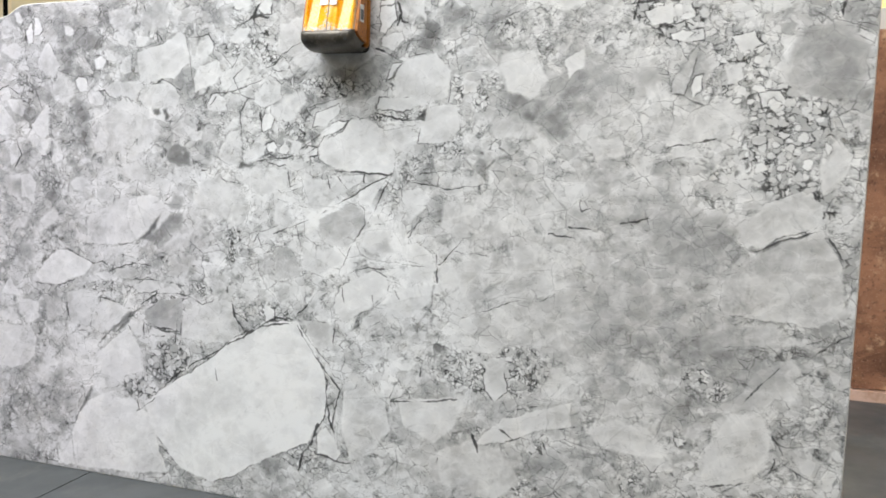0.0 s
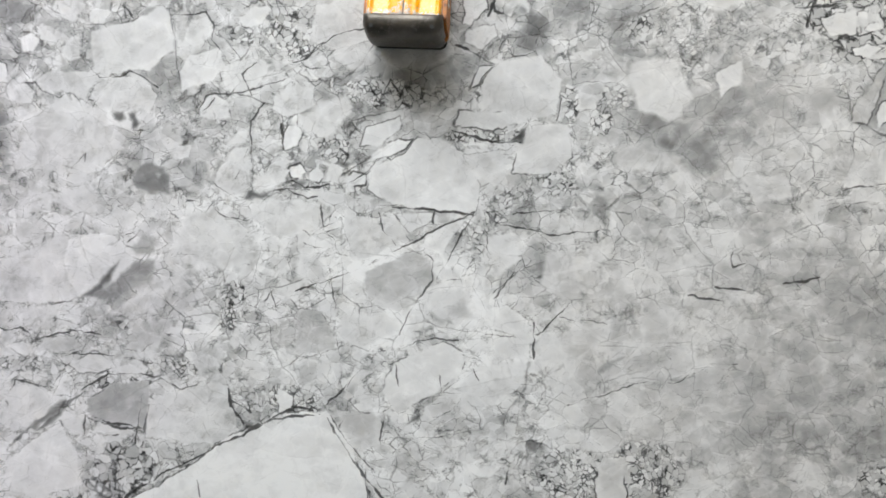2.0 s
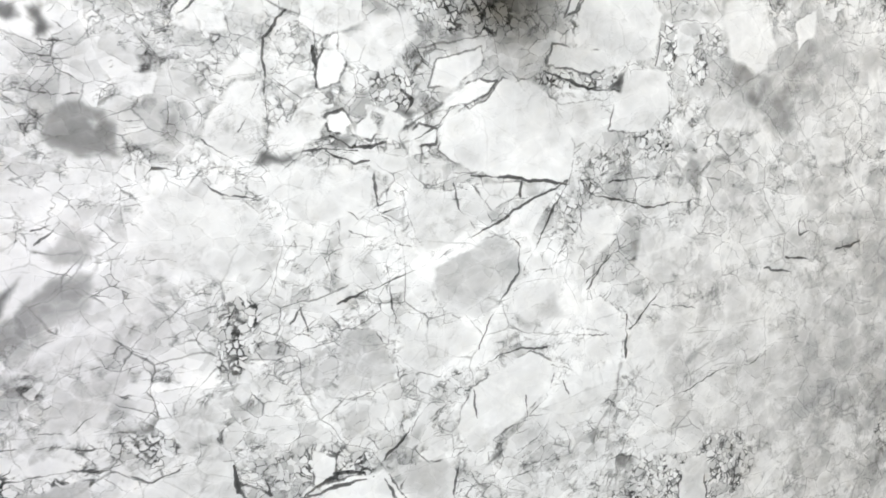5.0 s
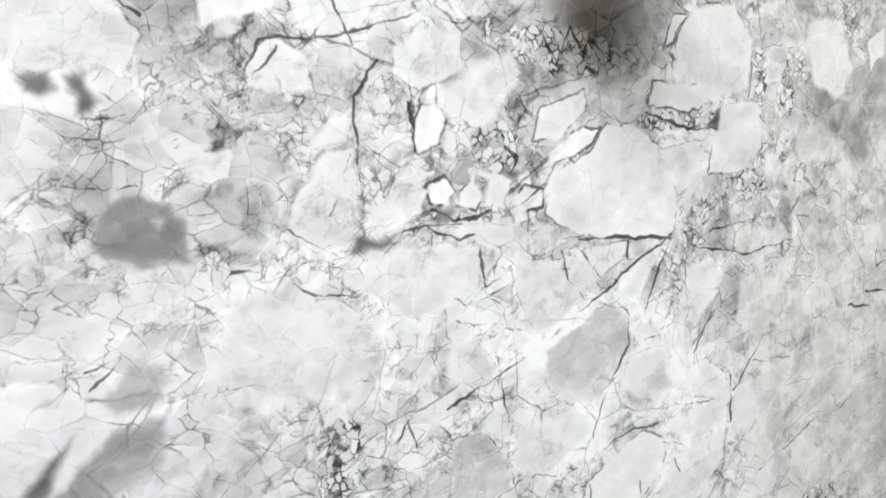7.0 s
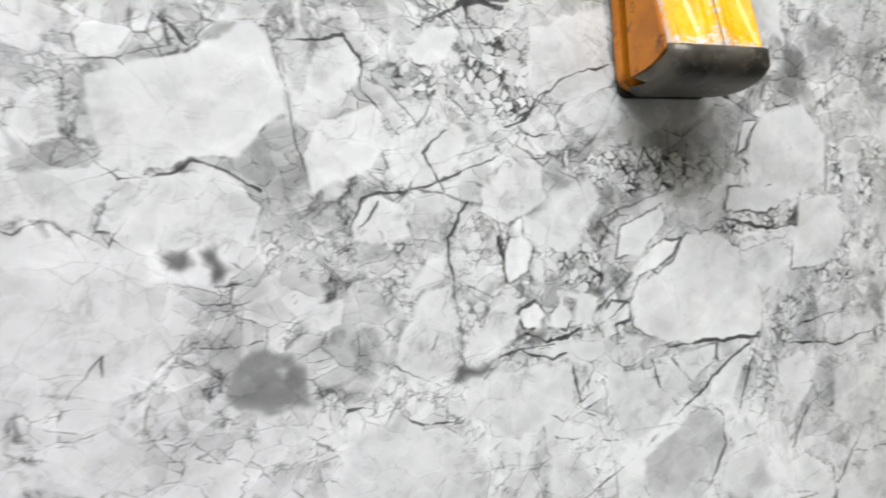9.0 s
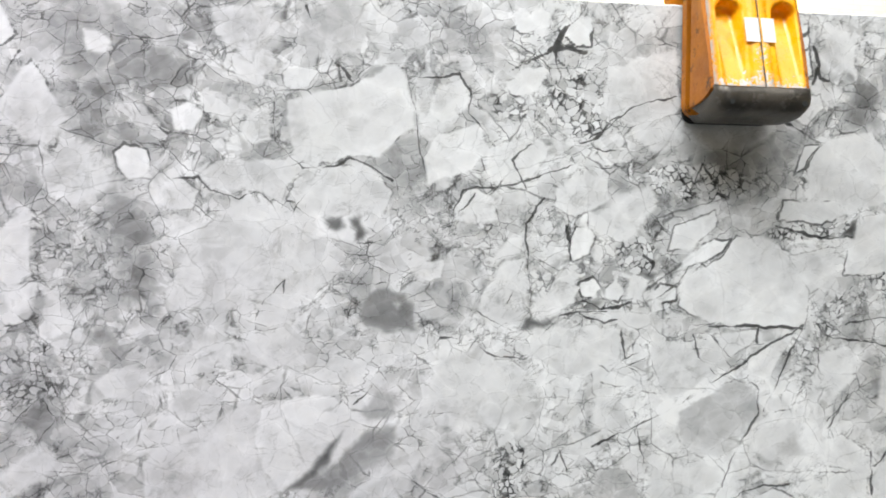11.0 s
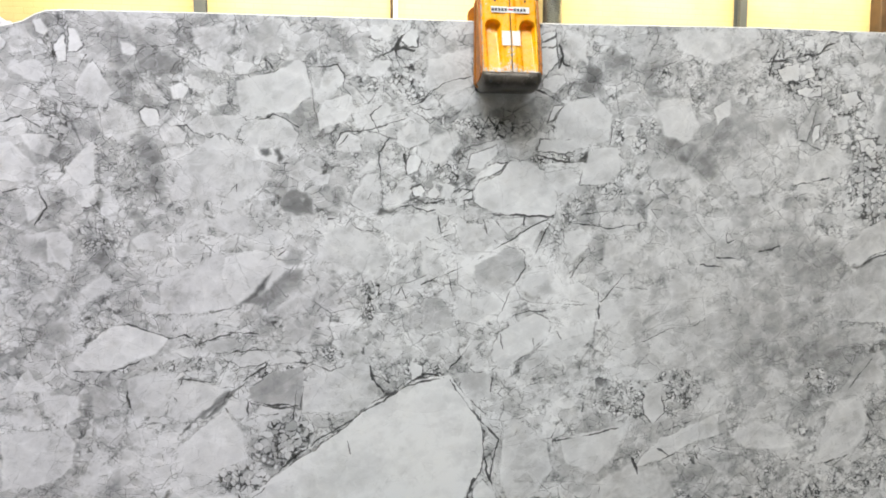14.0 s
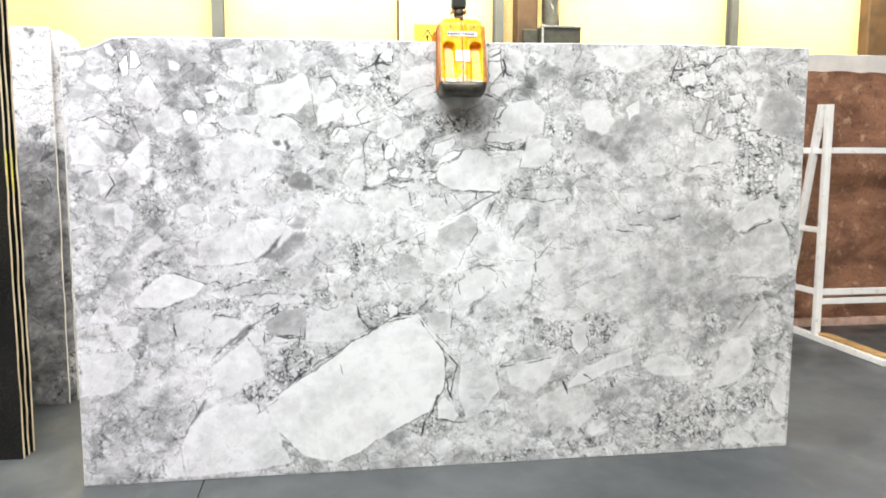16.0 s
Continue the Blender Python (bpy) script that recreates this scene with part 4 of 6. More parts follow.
cloud(-0.1, 275, 1157, 117, 104, 0)
cloud(-0.1, 216, 988, 57, 50, 0)
cloud(-0.1, 286, 692, 95, 63, 0)
cloud(-0.09, 577, 1034, 80, 63, 0)
cloud(-0.1, 1042, 814, 126, 55, 0)
cloud(-0.08, 755, 916, 110, 40, 0)
cloud(-0.1, 391, 760, 57, 20, 0)
cloud(-0.1, 222, 1286, 72, 50, 0)
cloud(0.05, 1091, 1175, 147, 94, 0)
cloud(-0.07, 1578, 1053, 40, 44, 0)
cloud(-0.05, 2201, 1081, 72, 69, 0)
# broad tone change: darker to the right, paler in the middle
cloud(-0.07, 2452, 762, 325, 253, 0)
cloud(-0.05, 2548, 1090, 188, 180, 0)
cloud(0.06, 1595, 1031, 345, 286, 0)
cloud(-0.06, 1927, 1072, 57, 66, 0)
cloud(-0.07, 1365, 936, 38, 38, 0)
cloud(-0.1, 1431, 1510, 63, 48, 0)
cloud(-0.08, 1085, 1642, 42, 42, 0)
cloud(-0.06, 2203, 1549, 72, 46, 0)
cloud(-0.06, 2306, 1427, 48, 88, -20)
cloud(-0.06, 1059, 1358, 28, 63, 0)
cloud(0.05, 1254, 1235, 360, 72, 0)
cloud(0.04, 1537, 1152, 286, 176, 0)
cloud(-0.06, 370, 1071, 350, 375, 0)
cloud(-0.05, 334, 1483, 270, 218, 0)
cloud(0.05, 1589, 1123, 429, 248, 0)
cloud(-0.1, 267, 575, 70, 126, 0)
cloud(-0.1, 270, 340, 120, 110, 0)
cloud(-0.12, 1330, 287, 118, 161, -30)
cloud(-0.08, 2123, 243, 70, 70, 0)
cloud(-0.08, 2609, 319, 98, 120, 0)
cloud(-0.09, 2733, 266, 86, 59, 0)
cloud(-0.07, 2835, 688, 98, 69, 0)
cloud(-0.08, 1692, 646, 112, 135, 0)
cloud(-0.06, 1673, 376, 68, 57, 0)
cloud(-0.06, 850, 1150, 260, 200, 0)
cloud(0.035, 1650, 1080, 260, 220, 0)
cloud(-0.05, 200, 1300, 260, 300, 0)
rubble(0.5, 22, 226, 1525, 48, 48, 0)
rubble(0.4, 14, 400, 1401, 81, 90, 0)
rubble(0.35, 14, 697, 1715, 80, 40, 0)
rubble(0.7, 14, 1283, 1685, 66, 63, 0)
rubble(0.4, 14, 1140, 1411, 74, 84, 0)
rubble(0.4, 14, 985, 1502, 63, 42, 0)
rubble(1, 14, 1991, 1544, 25, 42, 0)
rubble(0.9, 14, 2080, 1502, 17, 35, 0)
rubble(0.8, 14, 1987, 1340, 40, 28, 0)
rubble(0.6, 14, 2171, 1725, 48, 38, 0)
rubble(0.8, 14, 1582, 1546, 132, 33, 0)
rubble(0.35, 14, 2328, 1719, 180, 69, 0)
rubble(0.4, 22, 2501, 1691, 100, 69, 0)
rubble(0.5, 14, 2108, 1558, 46, 33, 0)
rubble(1, 14, 1156, 994, 32, 66, 8)
rubble(0.9, 14, 1145, 1026, 42, 26, 0)
rubble(0.8, 14, 1250, 759, 29, 31, 0)
rubble(0.5, 14, 299, 936, 66, 30, 0)
rubble(0.5, 14, 332, 1217, 117, 60, 0)
rubble(0.5, 14, 775, 742, 90, 21, 0)
rubble(0.6, 14, 1031, 814, 74, 32, 0)
rubble(0.4, 14, 705, 876, 160, 42, 0)
rubble(0.6, 14, 566, 796, 104, 26, 0)
rubble(0.6, 14, 2062, 640, 96, 46, 0)
rubble(0.55, 14, 2257, 662, 84, 40, -10)
rubble(0.7, 14, 1358, 739, 44, 24, 0)
rubble(0.45, 14, 1931, 628, 72, 46, 0)
rubble(0.45, 14, 1577, 877, 77, 34, -15)
rubble(0.5, 14, 1822, 1251, 46, 28, 0)
rubble(1, 14, 1406, 1416, 50, 38, 0)
rubble(1, 14, 1531, 1552, 98, 34, 0)
rubble(1, 14, 1780, 1457, 91, 16, -5)
rubble(1, 14, 1974, 1347, 36, 27, 0)
rubble(1, 14, 2074, 1504, 25, 37, 0)
rubble(1, 14, 1990, 1537, 24, 47, 0)
rubble(0.8, 14, 1322, 1313, 38, 14, 0)
rubble(0.6, 14, 1853, 1295, 62, 40, 0)
rubble(0.5, 14, 1231, 1453, 42, 45, 0)
rubble(0.5, 14, 1811, 1184, 75, 60, 0)
rubble(0.5, 14, 1162, 1689, 72, 45, 0)
rubble(0.9, 14, 1462, 247, 50, 72, 0)
rubble(0.9, 22, 2568, 149, 216, 34, 15)
rubble(0.9, 14, 2761, 206, 54, 49, 0)
rubble(0.5, 14, 2608, 342, 49, 94, 0)
rubble(0.7, 14, 3006, 268, 100, 72, 0)
rubble(0.5, 14, 2883, 237, 98, 61, 0)
rubble(0.9, 14, 2079, 591, 138, 51, 0)
rubble(0.8, 14, 2241, 633, 87, 87, 0)
rubble(0.9, 14, 1964, 590, 57, 32, 0)
rubble(0.9, 14, 2763, 667, 29, 28, 0)
rubble(0.9, 14, 2850, 630, 35, 28, 0)
rubble(0.9, 22, 890, 513, 88, 86, 0)
rubble(0.6, 14, 1274, 755, 129, 40, 0)
rubble(0.6, 14, 851, 764, 105, 32, 0)
rubble(0.8, 14, 367, 795, 30, 25, 0)
rubble(0.8, 14, 2276, 249, 38, 28, 0)
clast(0.86, 0.3, 220, 1783, 245, 1818, 258, 1780, 253, 1732, 232, 1732, 222, 1755)
clast(0.87, 0.3, 259, 1837, 282, 1829, 308, 1782, 285, 1762, 260, 1761)
clast(0.84, 0.25, 270, 1661, 293, 1700, 326, 1740, 357, 1683, 382, 1645, 365, 1616, 319, 1610, 278, 1633)
clast(0.82, 0.2, 174, 1639, 211, 1693, 226, 1631, 174, 1629)
clast(0.84, 0.2, 549, 1670, 582, 1686, 606, 1662, 586, 1632, 553, 1636)
clast(0.88, 0.3, 452, 1589, 468, 1607, 510, 1596, 505, 1551, 472, 1542, 456, 1565)
clast(0.78, 0.1, 332, 1557, 393, 1612, 439, 1589, 448, 1530, 401, 1500, 345, 1518)
clast(0.82, 0.2, 528, 1537, 562, 1551, 595, 1528, 581, 1493, 538, 1492, 528, 1512)
clast(0.84, 0.2, 224, 1413, 271, 1458, 322, 1508, 325, 1380, 278, 1360)
clast(0.84, 0.1, 269, 1360, 325, 1370, 315, 1321, 287, 1321)
clast(0.82, 0.25, 741, 1687, 795, 1707, 854, 1713, 933, 1764, 959, 1745, 969, 1649, 909, 1586, 854, 1590, 785, 1573, 751, 1592, 741, 1647)
clast(0.79, 0.15, 591, 1553, 620, 1579, 736, 1587, 775, 1568, 746, 1537, 736, 1507, 677, 1525, 610, 1524)
clast(0.81, 0.2, 755, 1547, 824, 1579, 884, 1576, 935, 1531, 915, 1490, 854, 1468, 805, 1488, 746, 1512)
clast(0.79, 0, 531, 1343, 580, 1453, 668, 1520, 736, 1497, 805, 1478, 815, 1427, 825, 1366, 735, 1314, 541, 1313)
clast(0.83, 0.3, 1137, 1731, 1188, 1769, 1225, 1760, 1210, 1718, 1147, 1706)
clast(0.86, 0.4, 1244, 1837, 1270, 1859, 1312, 1871, 1313, 1804, 1271, 1808)
clast(0.85, 0.3, 1156, 1834, 1197, 1876, 1234, 1862, 1224, 1836, 1177, 1824)
clast(0.78, 0.1, 612, 1849, 717, 1854, 736, 1786, 697, 1745, 630, 1781)
clast(0.76, 0.15, 756, 1846, 834, 1879, 893, 1862, 884, 1792, 824, 1755, 775, 1777)
clast(0.79, 0.15, 985, 1594, 1015, 1635, 1096, 1658, 1112, 1607, 1077, 1565, 995, 1543)
clast(0.84, 0.15, 405, 1801, 432, 1793, 451, 1774, 441, 1754, 409, 1758)
clast(0.83, 0.2, 678, 1665, 712, 1676, 716, 1616, 682, 1605, 658, 1625)
clast(0.8, 0.15, 640, 1762, 683, 1749, 712, 1785, 726, 1751, 697, 1715, 659, 1723)
clast(0.8, 0.15, 1014, 1727, 1065, 1738, 1076, 1688, 1025, 1656, 994, 1675)
clast(0.86, 0.3, 1723, 1858, 1773, 1876, 1778, 1775, 1744, 1732, 1721, 1731)
clast(0.8, 0.2, 1733, 1721, 1800, 1734, 1807, 1702, 1768, 1668, 1728, 1688)
clast(0.79, 0.1, 2182, 1878, 2223, 1896, 2502, 1903, 2517, 1859, 2433, 1811, 2349, 1780, 2264, 1794, 2203, 1824)
clast(0.83, 0.3, 2578, 1772, 2658, 1792, 2662, 1730, 2599, 1728)
clast(0.77, 0.05, 2134, 1635, 2210, 1660, 2249, 1605, 2203, 1549, 2142, 1581)
clast(0.8, 0.2, 2338, 1630, 2404, 1665, 2407, 1609, 2360, 1575)
clast(0.75, 0.1, 2531, 1601, 2605, 1626, 2634, 1569, 2560, 1534)
clast(0.76, 0.05, 2101, 1447, 2195, 1459, 2282, 1427, 2223, 1381, 2127, 1391)
clast(0.74, 0.1, 2013, 1849, 2071, 1873, 2107, 1842, 2086, 1776, 2039, 1796)
clast(0.78, 0.1, 1796, 1861, 1852, 1874, 1887, 1833, 1878, 1769, 1820, 1809)
clast(0.78, 0.1, 2542, 1849, 2578, 1873, 2569, 1816, 2538, 1804)
clast(0.79, 0.15, 2419, 1383, 2518, 1396, 2546, 1339, 2447, 1321)
clast(0.82, 0.2, 491, 1055, 558, 1095, 656, 1141, 745, 1158, 825, 1155, 865, 1129, 881, 1087, 835, 1030, 775, 1000, 695, 970, 616, 966, 557, 962, 494, 963)
clast(0.87, 0.15, 691, 1135, 755, 1158, 825, 1155, 870, 1124, 881, 1087, 835, 1032, 775, 1002, 725, 988, 695, 1032, 683, 1089)
clast(0.57, 0, 755, 990, 835, 1041, 881, 1087, 937, 1102, 937, 1039, 855, 998, 785, 979)
clast(0.45, 0, 725, 980, 775, 1021, 815, 1067, 840, 1091, 815, 1036, 765, 989)
clast(0.9, 0.2, 230, 816, 279, 876, 346, 925, 403, 929, 470, 902, 513, 880, 479, 835, 402, 811, 344, 787, 259, 785)
clast(0.67, 0.25, 759, 711, 835, 756, 938, 774, 928, 635, 856, 643, 775, 657, 759, 684)
clast(0.79, 0.2, 933, 721, 1011, 761, 1105, 785, 1148, 778, 1181, 679, 1160, 609, 928, 619)
clast(0.8, 0.2, 387, 755, 459, 779, 546, 745, 516, 693, 486, 627, 399, 630)
clast(0.82, 0.2, 516, 704, 565, 744, 634, 736, 704, 708, 674, 666, 624, 621, 506, 626)
clast(0.82, 0.15, 634, 636, 694, 676, 754, 695, 754, 615, 644, 620)
clast(0.79, 0.2, 166, 1222, 212, 1227, 248, 1187, 232, 1108, 182, 1128, 164, 1128)
clast(0.72, 0.15, 160, 939, 207, 958, 232, 908, 214, 878, 159, 879)
clast(0.78, 0.15, 632, 1243, 696, 1283, 775, 1263, 775, 1217, 706, 1212)
clast(0.66, 0.1, 870, 1124, 901, 1165, 946, 1155, 936, 1118, 886, 1103)
clast(0.83, 0.05, 988, 1134, 1018, 1217, 1090, 1238, 1185, 1186, 1207, 1111, 1134, 1080, 1040, 1091)
clast(0.75, 0.1, 886, 924, 989, 943, 968, 880, 927, 828, 866, 840)
clast(0.81, 0.25, 704, 802, 775, 842, 835, 820, 795, 779, 734, 780)
clast(0.75, 0.2, 635, 872, 715, 876, 745, 854, 694, 834, 625, 841)
clast(0.83, 0.25, 825, 799, 876, 819, 928, 796, 876, 776)
clast(0.77, 0.2, 576, 858, 625, 836, 586, 816, 517, 839)
clast(0.78, 0.15, 567, 951, 670, 965, 660, 898, 606, 883, 572, 900)
clast(0.8, 0.1, 254, 1038, 330, 1097, 358, 1077, 338, 1027, 282, 1007)
clast(0.8, 0.15, 416, 1197, 473, 1227, 502, 1207, 482, 1167, 434, 1167)
clast(0.8, 0.2, 540, 1156, 569, 1182, 612, 1166, 597, 1136, 559, 1121)
clast(0.78, 0.1, 815, 947, 896, 1008, 978, 1028, 958, 965, 876, 935)
clast(0.77, 0.1, 1041, 857, 1125, 887, 1136, 833, 1073, 802)
clast(0.72, 0.15, 156, 728, 212, 736, 248, 704, 238, 637, 154, 641)
clast(0.74, 0.1, 277, 713, 353, 741, 371, 678, 342, 633, 285, 635)
clast(0.75, 0.2, 1499, 1098, 1626, 1163, 1671, 1135, 1684, 1091, 1651, 1053, 1613, 1003, 1552, 999, 1506, 1032)
clast(0.73, 0.15, 1321, 991, 1397, 990, 1437, 913, 1432, 891, 1356, 871, 1323, 883)
clast(0.8, 0.15, 1436, 1234, 1523, 1244, 1575, 1174, 1526, 1141, 1482, 1125, 1448, 1174)
clast(0.83, 0.2, 1316, 1249, 1381, 1266, 1387, 1212, 1350, 1174, 1318, 1153)
clast(0.85, 0.2, 1573, 1250, 1668, 1261, 1674, 1234, 1613, 1201)
clast(0.85, 0.15, 1680, 1223, 1759, 1253, 1699, 1151, 1642, 1174)
clast(0.84, 0.2, 1812, 1017, 1870, 1039, 1923, 1005, 1925, 959, 1826, 967)
clast(0.84, 0.2, 1832, 950, 1931, 954, 1933, 903, 1845, 893)
clast(0.83, 0.25, 1583, 865, 1712, 930, 1770, 906, 1760, 850, 1704, 795, 1603, 736, 1562, 788)
clast(0.83, 0.2, 1766, 839, 1817, 877, 1921, 897, 1923, 846, 1867, 779, 1797, 770, 1761, 805)
clast(0.78, 0.3, 1441, 725, 1536, 733, 1564, 704, 1560, 654, 1515, 633, 1458, 680)
clast(0.79, 0.1, 1949, 959, 2107, 1002, 2099, 922, 2028, 889, 1957, 902)
clast(0.83, 0.15, 1700, 1129, 1747, 1085, 1696, 1085)
clast(0.82, 0.1, 1441, 989, 1585, 987, 1597, 954, 1498, 895, 1442, 913)
clast(0.8, 0.15, 2123, 632, 2182, 677, 2210, 605, 2137, 585)
clast(0.8, 0.1, 1318, 1142, 1383, 1137, 1406, 1082, 1341, 1061, 1320, 1067)
clast(0.8, 0.1, 1685, 1063, 1765, 1051, 1790, 995, 1698, 986, 1652, 1019)
clast(0.8, 0.1, 1795, 1206, 1875, 1217, 1901, 1151, 1844, 1106)
clast(0.78, 0.05, 1958, 1173, 2040, 1184, 2091, 1105, 2022, 1049, 1949, 1094)
clast(0.77, 0.05, 2191, 1024, 2276, 1034, 2292, 965, 2207, 943)
clast(0.54, 0.08, 869, 1305, 885, 1333, 906, 1353, 954, 1342, 972, 1315, 976, 1274, 919, 1267, 868, 1283)
clast(0.84, 0, 936, 1323, 947, 1322, 943, 1312)
clast(0.9, 0.4, 1287, 1356, 1316, 1370, 1338, 1347, 1323, 1329, 1295, 1332)
clast(0.88, 0.45, 1343, 1347, 1368, 1369, 1387, 1338, 1371, 1319, 1347, 1326)
clast(0.88, 0.45, 1387, 1342, 1404, 1374, 1434, 1350, 1422, 1322, 1396, 1321)
clast(0.86, 0.4, 1438, 1333, 1460, 1352, 1498, 1344, 1491, 1319, 1453, 1310)
clast(0.88, 0.35, 1501, 1396, 1572, 1445, 1608, 1443, 1570, 1405, 1511, 1382)
clast(0.88, 0.3, 1272, 1412, 1284, 1462, 1307, 1465, 1319, 1441, 1308, 1410, 1280, 1392)
clast(0.84, 0.25, 1511, 1369, 1582, 1404, 1621, 1447, 1684, 1445, 1750, 1408, 1788, 1327, 1778, 1258, 1663, 1267, 1564, 1270, 1497, 1309)
clast(0.85, 0.3, 1875, 1441, 1915, 1491, 1997, 1495, 2010, 1414, 1958, 1364, 1864, 1366)
clast(0.83, 0.25, 1771, 1582, 1816, 1641, 1922, 1660, 1976, 1605, 1965, 1521, 1884, 1497, 1783, 1523)
clast(0.86, 0.3, 1712, 1477, 1720, 1519, 1840, 1518, 1892, 1492, 1809, 1474)
clast(0.82, 0.25, 1482, 1467, 1574, 1499, 1579, 1472, 1524, 1421, 1474, 1415)
clast(0.82, 0.2, 1098, 1340, 1146, 1400, 1187, 1404, 1190, 1321, 1171, 1271, 1125, 1285, 1096, 1304)
clast(0.83, 0.2, 1199, 1320, 1252, 1360, 1292, 1352, 1276, 1318, 1214, 1288)
clast(0.81, 0.2, 1042, 1504, 1079, 1538, 1122, 1523, 1135, 1480, 1090, 1468, 1048, 1476)
clast(0.81, 0.2, 1244, 1537, 1308, 1574, 1349, 1564, 1352, 1520, 1285, 1482, 1234, 1506)
clast(0.82, 0.15, 1105, 1608, 1191, 1640, 1231, 1612, 1195, 1559, 1109, 1545)
clast(0.84, 0.15, 1350, 1301, 1452, 1297, 1483, 1267, 1398, 1262, 1340, 1282)
clast(0.83, 0.15, 1205, 1274, 1292, 1277, 1378, 1265, 1375, 1199, 1269, 1177, 1185, 1216)
clast(0.82, 0.1, 1514, 1201, 1562, 1239, 1622, 1203, 1547, 1169)
clast(0.8, 0.1, 1100, 1389, 1149, 1443, 1181, 1456, 1179, 1412, 1139, 1400)
clast(0.8, 0.1, 1351, 1512, 1433, 1552, 1452, 1518, 1418, 1461, 1349, 1464)
clast(0.8, 0.2, 1736, 1409, 1836, 1423, 1848, 1362, 1788, 1327)
clast(0.86, 0.3, 1771, 1582, 1809, 1631, 1773, 1630, 1743, 1572)
clast(0.81, 0.15, 983, 1400, 1030, 1402, 1027, 1362, 981, 1360, 963, 1382)
clast(0.36, 0, 1174, 1262, 1190, 1291, 1214, 1288, 1249, 1297, 1226, 1278, 1192, 1266)
clast(0.34, 0, 1416, 1375, 1453, 1370, 1440, 1357)
clast(0.36, 0, 1844, 1444, 1897, 1489, 1885, 1446)
clast(0.4, 0, 1313, 1322, 1342, 1320, 1326, 1302, 1303, 1307)
clast(0.86, 0.2, 57, 749, 97, 800, 144, 747, 153, 726, 46, 728)
clast(0.83, 0.2, 143, 716, 242, 713, 249, 639, 179, 610, 138, 663)
clast(0.83, 0.2, 43, 645, 93, 681, 131, 632, 110, 618, 52, 613)
clast(0.82, 0.15, 12, 593, 139, 600, 199, 609, 227, 555, 215, 492, 153, 430, 5, 414)
clast(0.83, 0.1, 442, 762, 543, 760, 532, 717, 459, 634, 401, 720)
clast(0.78, 0.1, 543, 738, 644, 736, 632, 629, 540, 610, 511, 675)
clast(0.85, 0.2, 528, 525, 684, 649, 734, 562, 754, 474, 639, 434, 557, 437)
clast(0.86, 0.2, 524, 351, 617, 381, 657, 302, 595, 283)
clast(0.92, 0.3, 1415, 729, 1291, 710, 1167, 652, 1069, 567, 971, 495, 824, 401, 752, 354, 796, 238, 914, 103, 1061, 74, 1161, 115, 1312, 211, 1464, 281, 1528, 382, 1540, 511, 1490, 641)
clast(0.89, 0.15, 393, 184, 444, 306, 539, 352, 704, 356, 798, 289, 819, 160, 865, 80, 672, 53, 411, 44)
clast(0.88, 0.15, 318, 37, 392, 159, 411, 44)
clast(0.82, 0.15, 1605, 491, 1671, 512, 1762, 498, 1786, 372, 1720, 282, 1630, 240, 1595, 356)
clast(0.85, 0.25, 1506, 325, 1539, 358, 1596, 264, 1574, 231, 1496, 246)
clast(0.81, 0.15, 1807, 485, 1943, 504, 2058, 523, 2014, 410, 1947, 343, 1831, 393)
clast(0.8, 0.1, 1959, 319, 2085, 384, 2179, 358, 2252, 262, 2161, 171, 1973, 203)
clast(0.84, 0.2, 2176, 462, 2408, 548, 2411, 466, 2294, 435, 2178, 381, 2085, 361)
clast(0.84, 0.1, 2447, 465, 2553, 509, 2650, 494, 2727, 409, 2630, 389, 2509, 416)
clast(0.82, 0.15, 2816, 335, 2822, 454, 2890, 570, 2989, 567, 3008, 448, 2950, 378, 2853, 334)
clast(0.85, 0.15, 3104, 301, 3150, 371, 3191, 322, 3187, 176, 3135, 202)
clast(0.82, 0.3, 2113, 613, 2135, 670, 2182, 657, 2196, 565, 2151, 520, 2115, 556)
clast(0.78, 0.05, 2141, 1653, 2253, 1666, 2291, 1569, 2259, 1504, 2156, 1535)
clast(0.84, 0.25, 1253, 690, 1285, 722, 1307, 700, 1274, 679)
clast(0.84, 0.3, 1285, 777, 1328, 765, 1328, 721, 1291, 711)
clast(0.93, 0, 789, 1490, 830, 1488, 857, 1485, 878, 1468, 885, 1440, 849, 1436, 787, 1447)
clast(0.44, 0, 803, 1482, 820, 1486, 836, 1484, 843, 1462, 823, 1455, 810, 1462)
clast(0.42, 0, 850, 1479, 871, 1482, 872, 1462, 882, 1451, 877, 1440, 861, 1440, 859, 1456, 852, 1463)
clast(0.82, 0.12, 1342, 1769, 1482, 1812, 1503, 1695, 1422, 1654, 1333, 1682)
clast(0.79, 0.05, 1500, 1690, 1700, 1690, 1690, 1640, 1620, 1612, 1520, 1622)
clast(0.83, 0.05, 1395, 1650, 1480, 1680, 1510, 1640, 1440, 1600)
vein(5, 0.6, 721, 1691, 719, 1616, 746, 1592, 775, 1570, 800, 1568, 854, 1587, 899, 1566, 934, 1546)
vein(3, 0.5, 933, 1769, 959, 1750, 964, 1715, 974, 1654, 985, 1588, 990, 1543)
vein(3.5, 0.55, 964, 1735, 1004, 1736, 1055, 1746, 1075, 1719, 1076, 1678, 1107, 1638, 1123, 1613)
vein(2, 0.4, 746, 1512, 795, 1498, 825, 1483)
vein(9, 0.9, 1305, 1891, 1260, 1838, 1235, 1796, 1251, 1756, 1246, 1725)
vein(9, 0.9, 1224, 1796, 1261, 1802, 1307, 1794)
vein(3, 0.65, 1235, 1796, 1198, 1779, 1147, 1752)
